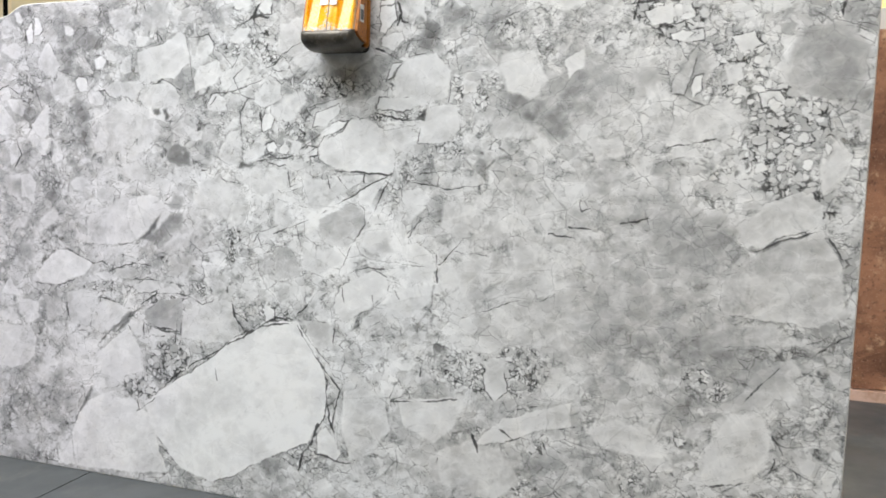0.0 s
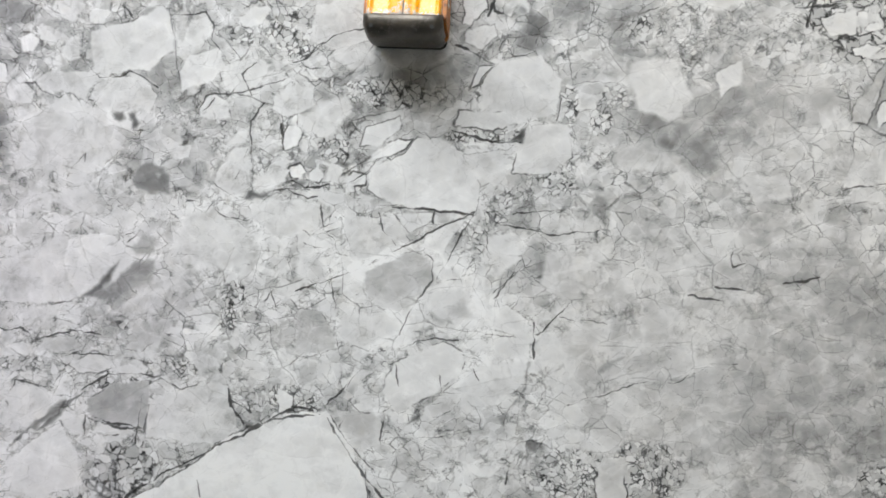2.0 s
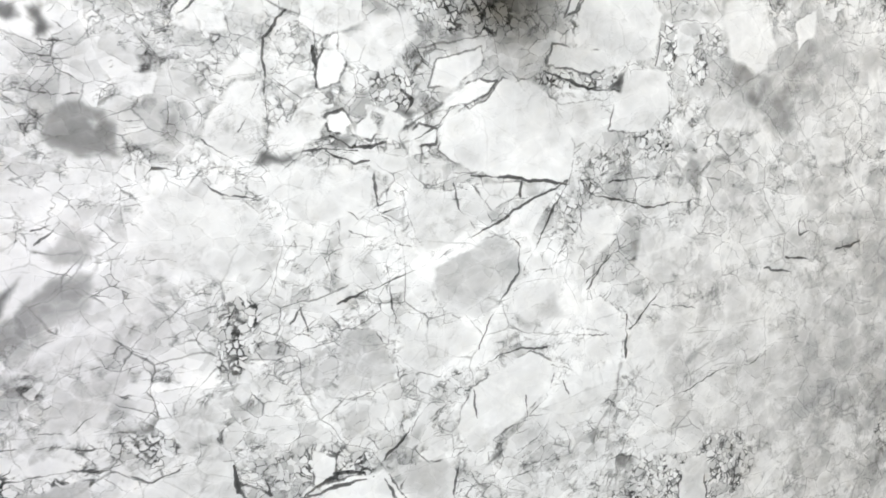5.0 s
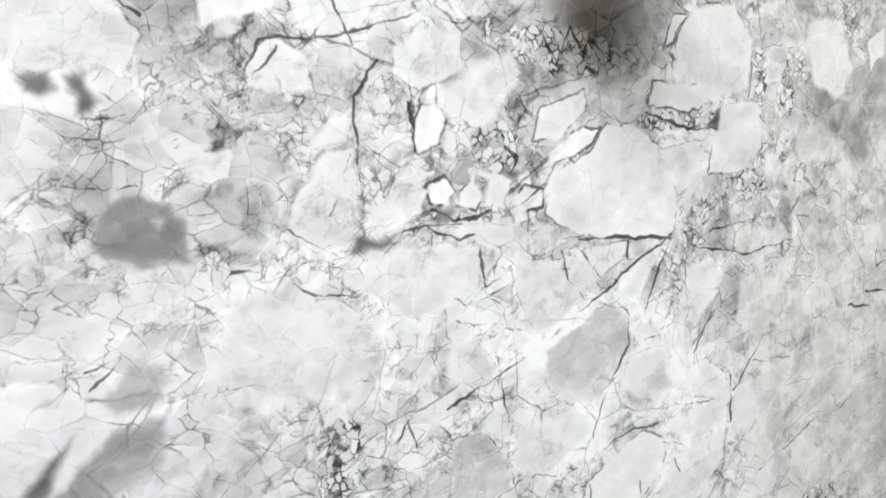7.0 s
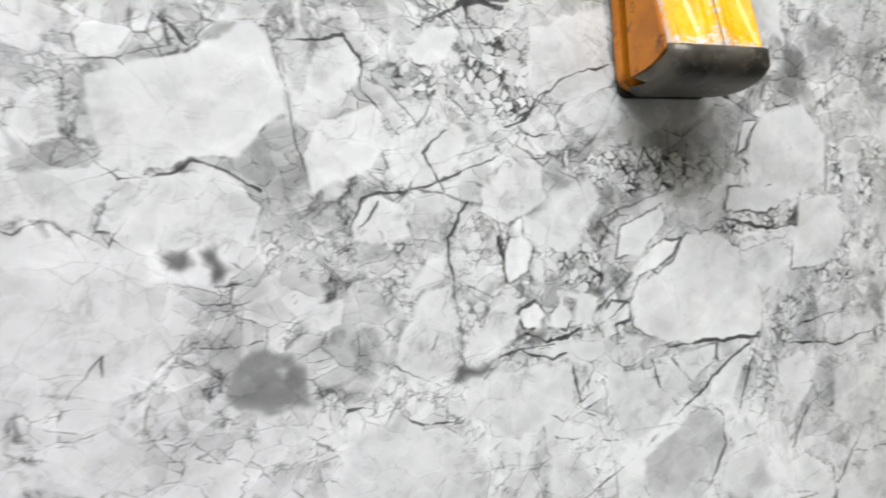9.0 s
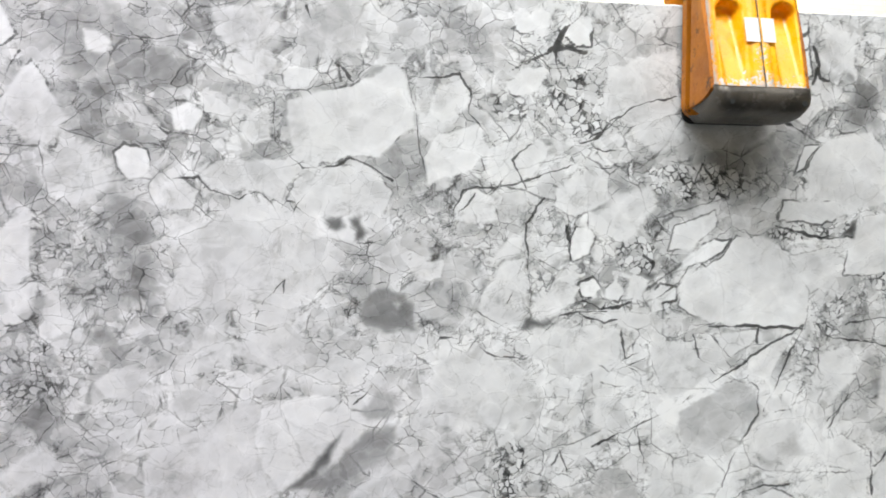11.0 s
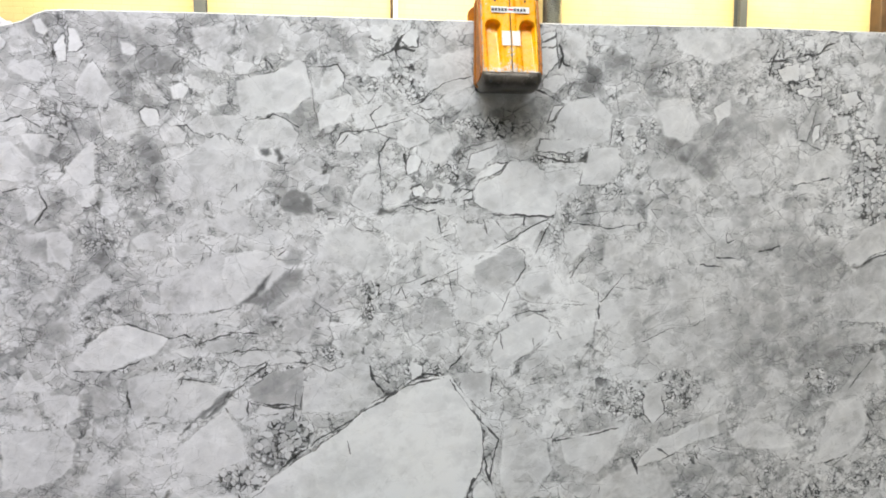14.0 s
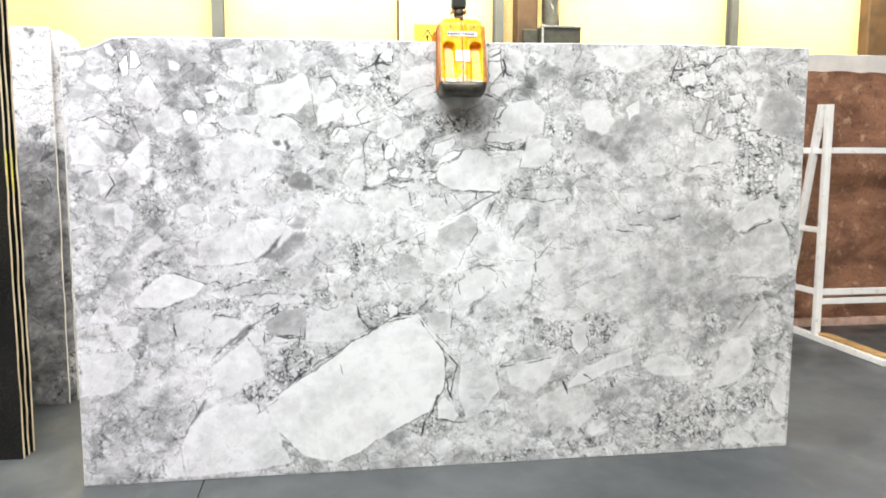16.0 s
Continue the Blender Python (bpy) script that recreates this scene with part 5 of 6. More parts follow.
vein(4, 0.6, 1307, 1763, 1272, 1746, 1245, 1781)
vein(3, 0.5, 1047, 1451, 1057, 1493, 1087, 1524)
vein(1.5, 0.4, 696, 1324, 740, 1370, 735, 1335)
vein(2.5, 0.45, 543, 1547, 591, 1551, 610, 1524, 658, 1510, 687, 1526)
vein(2.5, 0.5, 775, 1857, 824, 1755, 854, 1731)
vein(6, 0.6, 844, 1735, 856, 1721)
vein(2, 0.4, 790, 1708, 775, 1777, 736, 1835)
vein(5, 0.45, 262, 1467, 225, 1442, 206, 1418, 169, 1398)
vein(3, 0.4, 312, 1759, 284, 1710, 270, 1661)
vein(4, 0.5, 211, 1697, 217, 1726, 203, 1745)
vein(3, 0.5, 880, 1433, 910, 1439)
vein(6, 0.65, 1729, 1832, 1774, 1855)
vein(9, 0.85, 1784, 1824, 1795, 1792, 1781, 1756)
vein(6, 0.7, 1793, 1787, 1801, 1770, 1824, 1764)
vein(3, 0.45, 1719, 1816, 1775, 1818)
vein(3, 0.45, 1765, 1582, 1826, 1649, 1882, 1656)
vein(7, 0.7, 1979, 1555, 1969, 1500)
vein(3, 0.5, 1369, 1889, 1380, 1854, 1397, 1828)
vein(3, 0.5, 1433, 1866, 1447, 1823)
vein(3, 0.55, 1310, 1634, 1405, 1699, 1490, 1718)
vein(8, 0.65, 1706, 1682, 1763, 1652)
vein(8, 0.65, 1472, 1591, 1451, 1559)
vein(7, 0.6, 1543, 1587, 1527, 1545)
vein(6, 0.6, 1311, 1581, 1364, 1578, 1381, 1541)
vein(7, 0.6, 1488, 1586, 1505, 1544)
vein(6, 0.6, 1582, 1567, 1604, 1541)
vein(5, 0.5, 2580, 1839, 2558, 1794, 2548, 1743)
vein(3, 0.4, 2432, 1833, 2504, 1870)
vein(3, 0.4, 1805, 1766, 1835, 1703, 1814, 1670)
vein(3, 0.45, 1859, 1682, 1928, 1657, 1974, 1675)
vein(4.5, 0.55, 384, 935, 470, 902, 518, 880, 567, 895, 615, 868, 735, 896, 795, 884)
vein(10, 0.6, 598, 868, 620, 865)
vein(9, 0.6, 705, 895, 730, 891)
vein(9, 0.6, 344, 782, 382, 797, 425, 811)
vein(3, 0.5, 231, 786, 306, 778, 373, 792, 459, 825)
vein(3.5, 0.5, 675, 829, 755, 833, 835, 836, 897, 829, 938, 822)
vein(6, 0.55, 744, 738, 815, 778, 866, 787, 938, 790, 1021, 761, 1063, 776)
vein(3.5, 0.6, 754, 706, 759, 615)
vein(4, 0.65, 764, 663, 856, 638, 918, 646)
vein(2, 0.4, 923, 635, 938, 742)
vein(7, 0.85, 1148, 767, 1159, 724, 1192, 679)
vein(4, 0.6, 1159, 735, 1213, 711, 1201, 755)
vein(5, 0.65, 1171, 636, 1213, 667, 1288, 708, 1325, 723)
vein(9, 0.22, 634, 626, 694, 687, 744, 727)
vein(3, 0.5, 536, 719, 556, 750, 595, 743, 674, 735)
vein(5, 0.5, 526, 693, 534, 680)
vein(2, 0.3, 499, 963, 577, 962, 695, 970)
vein(3, 0.4, 577, 925, 576, 894)
vein(3.5, 0.5, 856, 862, 907, 850, 968, 896, 989, 943)
vein(6, 0.6, 855, 1160, 895, 1176, 860, 1139)
vein(4, 0.4, 916, 1196, 987, 1217, 1038, 1238, 1101, 1244)
vein(2, 0.4, 998, 1112, 1060, 1112)
vein(3, 0.45, 1087, 1064, 1134, 1060)
vein(4, 0.5, 835, 820, 825, 799, 775, 769)
vein(4, 0.5, 635, 836, 694, 824, 734, 838)
vein(2.5, 0.4, 485, 1014, 499, 963)
vein(3, 0.5, 1262, 1041, 1241, 1003)
vein(3, 0.5, 1268, 992, 1251, 1046, 1277, 1073)
vein(4, 0.45, 387, 755, 391, 698, 404, 635)
vein(4, 0.65, 1320, 1035, 1385, 1061, 1472, 1098, 1581, 1157, 1681, 1212, 1775, 1267)
vein(5, 0.6, 1668, 1261, 1674, 1228)
vein(3.5, 0.55, 1660, 1152, 1677, 1135, 1678, 1091, 1651, 1053, 1619, 998, 1598, 943)
vein(3, 0.5, 1775, 1267, 1738, 1184, 1690, 1091)
vein(3, 0.5, 1690, 1085, 1752, 1090, 1779, 1151)
vein(5, 0.55, 1806, 1217, 1813, 1173, 1843, 1129)
vein(3.5, 0.6, 1804, 1267, 1828, 1240, 1956, 1217, 2086, 1234)
vein(3, 0.5, 1873, 1267, 2001, 1279)
vein(3, 0.5, 1425, 1233, 1453, 1174, 1471, 1142)
vein(3, 0.5, 1381, 1260, 1387, 1207, 1425, 1228)
vein(2.5, 0.45, 1534, 1250, 1541, 1207, 1581, 1174)
vein(2.5, 0.45, 1568, 1250, 1613, 1201)
vein(2.5, 0.45, 1417, 1066, 1430, 1001)
vein(2, 0.4, 1321, 991, 1386, 990)
vein(4, 0.55, 1397, 985, 1437, 913, 1449, 858)
vein(5, 0.45, 1323, 855, 1388, 876, 1454, 902, 1543, 894, 1587, 904, 1677, 936, 1746, 935)
vein(3, 0.55, 1814, 956, 1919, 954, 1954, 970)
vein(9, 0.65, 1935, 999, 1943, 948, 1939, 903)
vein(4.5, 0.5, 1948, 965, 1999, 1021, 2034, 1054)
vein(2, 0.4, 2000, 1009, 2120, 1002)
vein(3, 0.5, 1589, 860, 1607, 804)
vein(3, 0.5, 1788, 866, 1807, 838)
vein(5, 0.55, 1764, 901, 1816, 888)
vein(5, 0.6, 1708, 840, 1716, 789)
vein(24, 0.16, 1933, 891, 1924, 823, 1868, 734)
vein(24, 0.13, 2171, 927, 2113, 882)
vein(2.5, 0.45, 2032, 792, 2127, 824, 2199, 857, 2309, 872, 2381, 917, 2443, 921)
vein(2.2, 0.55, 2409, 1218, 2416, 1163, 2443, 1171)
vein(2.5, 0.5, 2371, 1114, 2446, 1104)
vein(2.2, 0.45, 2310, 1086, 2398, 1077)
vein(2.2, 0.45, 2533, 1131, 2583, 1136, 2621, 1153)
vein(7, 0.75, 1424, 715, 1470, 657, 1516, 611, 1550, 581)
vein(3.5, 0.45, 1560, 654, 1564, 715)
vein(6, 0.65, 1325, 729, 1391, 727, 1413, 748, 1467, 802)
vein(4, 0.5, 1895, 641, 1886, 578)
vein(3, 0.4, 1834, 1067, 1879, 1106, 1924, 1151)
vein(3, 0.4, 1901, 1151, 1857, 1078, 1834, 1051)
vein(3.5, 0.5, 1171, 1260, 1195, 1320, 1191, 1411, 1182, 1471, 1217, 1522)
vein(2, 0.45, 1150, 1319, 1168, 1353, 1182, 1397)
vein(4, 0.6, 1249, 1297, 1294, 1302, 1350, 1301)
vein(9, 0.8, 1299, 1323, 1341, 1306, 1401, 1316)
vein(6, 0.65, 1289, 1297, 1349, 1277, 1369, 1282)
vein(8, 0.65, 1171, 1260, 1125, 1282, 1096, 1308)
vein(6, 0.55, 1171, 1261, 1108, 1259, 1071, 1254, 1022, 1256)
vein(3, 0.5, 1071, 1254, 1114, 1225, 1177, 1214)
vein(5.5, 0.75, 1564, 1266, 1663, 1267, 1771, 1259)
vein(10, 0.7, 1266, 1467, 1273, 1428, 1276, 1397)
vein(4.5, 0.55, 1378, 1256, 1386, 1222)
vein(4.5, 0.5, 1428, 1236, 1437, 1205, 1395, 1195)
vein(9, 0.75, 1711, 1467, 1822, 1443, 1882, 1446)
vein(11, 0.85, 1892, 1492, 1859, 1442)
vein(6, 0.6, 1292, 1622, 1320, 1630, 1350, 1671, 1379, 1681)
vein(4, 0.55, 1310, 1614, 1366, 1612, 1446, 1606, 1489, 1608)
vein(3.5, 0.5, 1041, 1484, 1065, 1531, 1154, 1544, 1220, 1563, 1272, 1579, 1384, 1580)
vein(12, 0.75, 1434, 1367, 1446, 1392, 1426, 1410)
vein(9, 0.7, 1467, 1594, 1444, 1560)
vein(9, 0.7, 1497, 1561, 1518, 1535)
vein(8, 0.65, 1590, 1570, 1625, 1543)
vein(7, 0.6, 1544, 1587, 1566, 1561)
vein(4, 0.5, 1453, 1323, 1499, 1353, 1523, 1386, 1570, 1405)
vein(4, 0.5, 1041, 1477, 1046, 1449)
vein(4, 0.5, 1185, 1537, 1156, 1588, 1190, 1618)
vein(3, 0.4, 1446, 1178, 1466, 1135, 1413, 1145, 1334, 1161)
vein(4, 0.5, 1331, 1198, 1352, 1182)
vein(3, 0.4, 916, 1200, 960, 1217, 1007, 1238, 1022, 1256)
vein(4, 0.5, 844, 1364, 901, 1357, 919, 1361)
vein(4, 0.7, 1060, 570, 1167, 637, 1274, 696, 1398, 718)
vein(6, 0.75, 805, 385, 889, 459, 974, 522, 1060, 570)
vein(3, 0.6, 720, 311, 804, 374)
vein(8, 0.75, 1415, 708, 1493, 607, 1548, 538, 1593, 492)
vein(4, 0.6, 1526, 583, 1538, 448, 1550, 380, 1584, 288, 1603, 264)
vein(3, 0.5, 1593, 492, 1572, 425, 1561, 357)
vein(14, 0.7, 1429, 176, 1451, 248, 1495, 314, 1506, 359)
vein(9, 0.22, 539, 567, 633, 651, 726, 713, 757, 734)
vein(9, 0.22, 409, 225, 462, 310, 504, 385)
vein(4, 0.6, 746, 680, 829, 652, 912, 648)
vein(3, 0.6, 756, 648, 764, 474)
vein(3, 0.5, 913, 730, 901, 600)
vein(3, 0.5, 755, 604, 849, 624)
vein(4, 0.55, 597, 414, 700, 399, 763, 408, 805, 396)
vein(3, 0.5, 701, 410, 730, 321)
vein(3, 0.5, 763, 408, 722, 453)
vein(9, 0.6, 487, 504, 496, 472)
vein(9, 0.6, 396, 367, 401, 334)
vein(2, 0.4, 684, 649, 744, 540)
vein(2.5, 0.5, 1785, 474, 1944, 492, 2081, 527)
vein(3, 0.5, 2175, 485, 2408, 548)
vein(2.5, 0.5, 2178, 381, 2294, 435, 2423, 466)
vein(2, 0.5, 2141, 447, 2220, 398)
vein(2, 0.5, 1960, 273, 1965, 342, 2015, 375)
vein(2.5, 0.45, 1496, 246, 1585, 231, 1720, 232)
vein(10, 0.7, 2084, 396, 2104, 337)
vein(10, 0.6, 2318, 411, 2331, 376)
vein(6, 0.6, 2277, 366, 2287, 354)
vein(2, 0.45, 2207, 181, 2325, 212, 2371, 245)
vein(4, 0.5, 2460, 430, 2486, 382, 2532, 427)
vein(3, 0.5, 2489, 299, 2527, 263)
vein(3, 0.45, 2780, 324, 2902, 344, 3000, 376, 3021, 447)
vein(2.5, 0.35, 2807, 759, 2928, 780, 3051, 789)
vein(4, 0.75, 1074, 519, 1081, 474)
vein(5, 0.5, 878, 1459, 900, 1453, 908, 1445)



def marble_slab():
    """The slab: polished front with its pattern, sawn edges and back, 20 mm thick."""
    nx, nz = PX.shape
    front = np.stack((PX, np.zeros_like(PX), PZ), 2).reshape(-1, 3)
    index = np.arange(nx * nz).reshape(nx, nz)
    quads = np.stack((index[:-1, :-1], index[1:, :-1], index[1:, 1:], index[:-1, 1:]), 2).reshape(-1, 4)
    ring = np.concatenate((index[:-1, 0], index[-1, :-1], index[:0:-1, -1], index[0, :0:-1]))
    edge = front[ring]
    rough_cut = 0.0006 * np.random.default_rng(5).uniform(-1, 1, len(ring))
    middle = np.array((1.6, 0, 0.95))
    out = np.sign(edge - middle) * np.array((1, 0, 1))
    side = np.stack((np.isin(ring, index[0]) | np.isin(ring, index[-1]), np.zeros(len(ring), bool),
                     np.isin(ring, index[:, 0]) | np.isin(ring, index[:, -1])), 1)
    lift = out * side * (0.0032 + rough_cut)[:, None]
    rings = [edge + lift + np.array((0, y, 0)) for y in (0.0018, 0.0185)] + [edge + np.array((0, 0.02, 0))]
    n0, m = len(front), len(ring)
    loops = [ring] + [n0 + k * m + np.arange(m) for k in range(3)]
    strips = [np.stack((np.roll(a, -1), a, b, np.roll(b, -1)), 1) for a, b in zip(loops[:-1], loops[1:])]
    verts = np.concatenate([front] + rings)
    faces = np.concatenate([quads] + strips)
    me = bpy.data.meshes.new("marble_slab")
    me.vertices.add(len(verts)), me.loops.add(faces.size + m), me.polygons.add(len(faces) + 1)
    me.vertices.foreach_set("co", verts.astype(np.float32).ravel())
    me.loops.foreach_set("vertex_index", np.concatenate((faces.ravel(), loops[-1][::-1])).astype(np.int32))
    me.polygons.foreach_set("loop_start", (np.arange(len(faces) + 1) * 4).astype(np.int32))
    me.materials.append(M_STONE), me.materials.append(M_CUT)
    me.polygons.foreach_set("material_index", np.concatenate((np.zeros(len(quads)), np.ones(len(faces) - len(quads) + 1))).astype(np.int32))
    me.update(calc_edges=True)
    for name, layers in (("stone", (TONE, VEIN, FINE, SOLID)), ("stone_more", (COARSE, CALM, COARSE, SOLID))):
        data = np.zeros((len(verts), 4), np.float32)
        data[:n0] = np.stack([layer.ravel() for layer in layers], 1)
        me.attributes.new(name, "FLOAT_COLOR", "POINT").data.foreach_set("color", np.clip(data, 0, 1).ravel())
    return tagged(new("marble_slab", me), "polished grey and white breccia marble slab held upright by a clamp", "stone slab")


marble_slab()


# ---- the lifting clamp ----
def clamp_body(bm):
    """The tapered housing: a front with two round-headed channels, and sides that run back to the plate."""
    x0, x1, z0, z1 = 1.511, 1.694, 1.715, 1.997
    nu, nv = 60, 72
    grid = []
    for j in range(nv + 1):
        v = j / nv
        z = z0 + (z1 - z0) * v
        row = []
        crown = 0.024 * float(np.clip((v - 0.84) / 0.16, 0, 1)) ** 2
        for i in range(nu + 1):
            u = i / nu
            half = (x1 - x0) / 2 - crown * 0.7
            x = (x0 + x1) / 2 + (2 * u - 1) * half
            y = -0.138 + 0.064 * v
            side = min(u, 1 - u)
            y += 0.014 * (1 - min(side / 0.07, 1)) ** 2 + 0.02 * max(0, (v - 0.9) / 0.1) ** 2
            for c in (0.195, 0.805):
                across = abs(u - c) / 0.14
                head = 0.565
                d = across if v < head else math.hypot(across, (v - head) / 0.075)
                y += 0.03 * (1 - float(soft(np.array(d), 0.66, 1.08))) * min(1.0, 0.04 + 0.96 * v / 0.58)
            y -= 0.004 * (1 - float(soft(np.array(abs(u - 0.5) / 0.1), 0.6, 1.1)))
            y += 0.004 * (1 - float(soft(np.array(abs(u - 0.5) / 0.012), 0.4, 1.0)))
            y += 0.007 * max(0.0, 1 - v / 0.07)
            row.append(bm.verts.new((x, y, z)))
        grid.append(row)
    for a, b in zip(grid[:-1], grid[1:]):
        for i in range(nu):
            bm.faces.new((a[i], a[i + 1], b[i + 1], b[i]))
    border = [grid[0][i] for i in range(nu + 1)] + [grid[j][nu] for j in range(1, nv + 1)] + \
             [grid[nv][i] for i in range(nu - 1, -1, -1)] + [grid[j][0] for j in range(nv - 1, 0, -1)]
    centre = (x0 + x1) / 2
    back = [bm.verts.new((centre + (v.co.x - centre) * 0.8, -0.03, v.co.z)) for v in border]
    n = len(border)
    for i in range(n):
        bm.faces.new((border[(i + 1) % n], border[i], back[i], back[(i + 1) % n]))
    bm.faces.new(back)
    return bm


def rounded_plate(bm, x0, x1, z0, z1, y0, y1, r, steps=6):
    """An upright plate with rounded corners."""
    loop = []
    for cx, cz, a in ((x1 - r, z1 - r, 0), (x0 + r, z1 - r, 90), (x0 + r, z0 + r, 180), (x1 - r, z0 + r, 270)):
        for k in range(steps + 1):
            t = radians(a + 90 * k / steps)
            loop.append((cx + r * math.cos(t), cz + r * math.sin(t)))
    front = [bm.verts.new((x, y0, z)) for x, z in loop]
    rear = [bm.verts.new((x, y1, z)) for x, z in loop]
    n = len(loop)
    bm.faces.new(front[::-1]), bm.faces.new(rear)
    for i in range(n):
        bm.faces.new((front[i], front[(i + 1) % n], rear[(i + 1) % n], rear[i]))
    edges = [e for e in bm.edges if e.verts[0] in front and e.verts[1] in front]
    bmesh.ops.bevel(bm, geom=edges, offset=min(0.003, (y1 - y0) / 3), segments=2, affect="EDGES")
    bmesh.ops.recalc_face_normals(bm, faces=bm.faces)
    return bm


def steel_shoe(bm):
    """The bent steel shoe round the foot of the housing."""
    profile = [(-0.133, 1.731), (-0.14, 1.7315), (-0.1445, 1.728), (-0.1465, 1.712), (-0.144, 1.7), (-0.136, 1.69), (-0.118, 1.681), (-0.09, 1.676),
               (-0.06, 1.675), (-0.03, 1.678)]
    wing = [(-0.066, 1.692), (-0.044, 1.704), (-0.075, 1.709), (-0.1, 1.716), (-0.12, 1.726)]
    n = 28
    rows = []
    for i in range(n + 1):
        u = i / n
        end = max(0.0, abs(2 * u - 1) - 0.8) / 0.2
        x = 1.6025 + (2 * u - 1) * 0.0945
        rows.append([bm.verts.new((x, y + 0.016 * end ** 2 * (1 if y < -0.06 else 0), z + 0.014 * end ** 2.5 * (1 if z < 1.7 else 0.3))) for y, z in profile])
    for a, b in zip(rows[:-1], rows[1:]):
        for k in range(len(profile) - 1):
            bm.faces.new((a[k], a[k + 1], b[k + 1], b[k]))
    for row, flip in ((rows[0], False), (rows[-1], True)):
        cap = row[:8] + [bm.verts.new((row[0].co.x, y, z)) for y, z in wing]
        bm.faces.new(cap if flip else cap[::-1])
    bmesh.ops.recalc_face_normals(bm, faces=bm.faces)
    return bm


def lean_of(z):
    """How far the housing's front stands out at a height."""
    return -0.138 + 0.064 * (z - 1.715) / 0.277


def side_panel(x0, x1):
    """The cheek plate beside the housing: it follows the sloping front and stops short of the back plate."""
    bm = bmesh.new()
    outline = ((-0.039, 1.703), (-0.039, 1.968), (lean_of(1.968) + 0.022, 1.968), (lean_of(1.8) + 0.015, 1.8), (-0.119, 1.73), (-0.1, 1.716), (-0.075, 1.709))
    near, far = ([bm.verts.new((x, y, z)) for y, z in outline] for x in (x0, x1))
    n = len(outline)
    bm.faces.new(near), bm.faces.new(far[::-1])
    for i in range(n):
        bm.faces.new((near[(i + 1) % n], near[i], far[i], far[(i + 1) % n]))
    bmesh.ops.bevel(bm, geom=list(bm.edges), offset=0.002, segments=2, affect="EDGES")
    bmesh.ops.recalc_face_normals(bm, faces=bm.faces)
    return bm


clamp = thing("slab_clamp", "orange steel lifting clamp with worn paint gripping the marble slab", "lifting clamp")
clamp.location = (-0.0125, 0, -0.014)
pad = part("grip_pad", rounded_plate(bmesh.new(), 1.51, 1.697, 1.68, 1.95, -0.01, -0.0005, 0.02), M_RUBBER, clamp, "black rubber grip pad")
part("back_plate", rounded_plate(bmesh.new(), 1.504, 1.702, 1.689, 1.985, -0.026, -0.01, 0.026), M_FLANGE, clamp)
part("side_rib", side_panel(1.505, 1.516), M_FLANGE, clamp)
rib = part("side_rib", side_panel(1.692, 1.704), M_FLANGE, clamp)
part("side_label", boxed(1.7042, 1.705, -0.098, -0.07, 1.765, 1.82), M_LABEL, rib, "small white sticker")
part("side_print", boxed(1.7051, 1.7055, -0.095, -0.073, 1.772, 1.805), M_POST, rib)
body = part("housing", clamp_body(bmesh.new()), M_ORANGE, clamp, "glossy orange housing with two moulded channels", True)
part("shoe", steel_shoe(bmesh.new()), M_STEEL, clamp, "dull grey bent steel shoe", True)
for x in (1.555, 1.652):
    z = 1.958
    part("screw", rod(bmesh.new(), (x, lean_of(z) + 0.004, z), (x, lean_of(z) - 0.003, z), 0.0035, 10), M_DARK, clamp)
for x, z in ((1.531, 1.703), (1.674, 1.703)):
    part("rivet", rod(bmesh.new(), (x, -0.138, z), (x, -0.1455, z), 0.005, 10), M_DARK, clamp)
lean = math.degrees(math.atan2(0.064, 0.277))
tilt = pose(0, 0, 0, -lean)


def sticker(name, x0, x1, z0, z1, rise, mat, parent):
    """A thin label that lies on the sloping front."""
    cx, cz = (x0 + x1) / 2, (z0 + z1) / 2
    w, h = (x1 - x0) / 2, (z1 - z0) / 2
    m = Matrix.Translation((cx, lean_of(cz) - rise, cz)) @ tilt
    return part(name, boxed(-w, w, -0.0004, 0.0004, -h, h, turn=m), mat, parent)


strip = sticker("name_label", 1.541, 1.664, 1.919, 1.939, 0.0045, M_LABEL, clamp)
for k in range(5):
    for side in (-1, 1):
        if (side, k) != (1, 4):
            x = 1.6025 + side * (0.0145 + 0.0105 * k)
            sticker("printed_bar", x - 0.0036, x + 0.0036, 1.9245, 1.9335, 0.0058, M_PRINT, strip)
sticker("printed_bar", 1.597, 1.611, 1.927, 1.932, 0.0058, M_RED, strip)
part("top_notch", rod(bmesh.new(), (1.6025, lean_of(1.985) + 0.03, 1.985), (1.6025, lean_of(1.985) + 0.004, 1.985), 0.011, 12), M_DARK, clamp, "dark notch in the crown")
for x0, x1 in ((1.572, 1.5995), (1.605, 1.631)):
    square = sticker("data_label", x0, x1, 1.815, 1.862, 0.0055, M_LABEL, clamp)
part("lug", boxed(1.585, 1.62, -0.03, 0.06, 1.985, 2.012, 0.005), M_STEEL, clamp)
part("back_jaw", rounded_plate(bmesh.new(), 1.493, 1.71, 1.7, 1.96, 0.0215, 0.045, 0.026), M_FLANGE, clamp)
part("bridge", boxed(1.53, 1.675, -0.03, 0.045, 1.925, 1.985, 0.008), M_FLANGE, clamp)

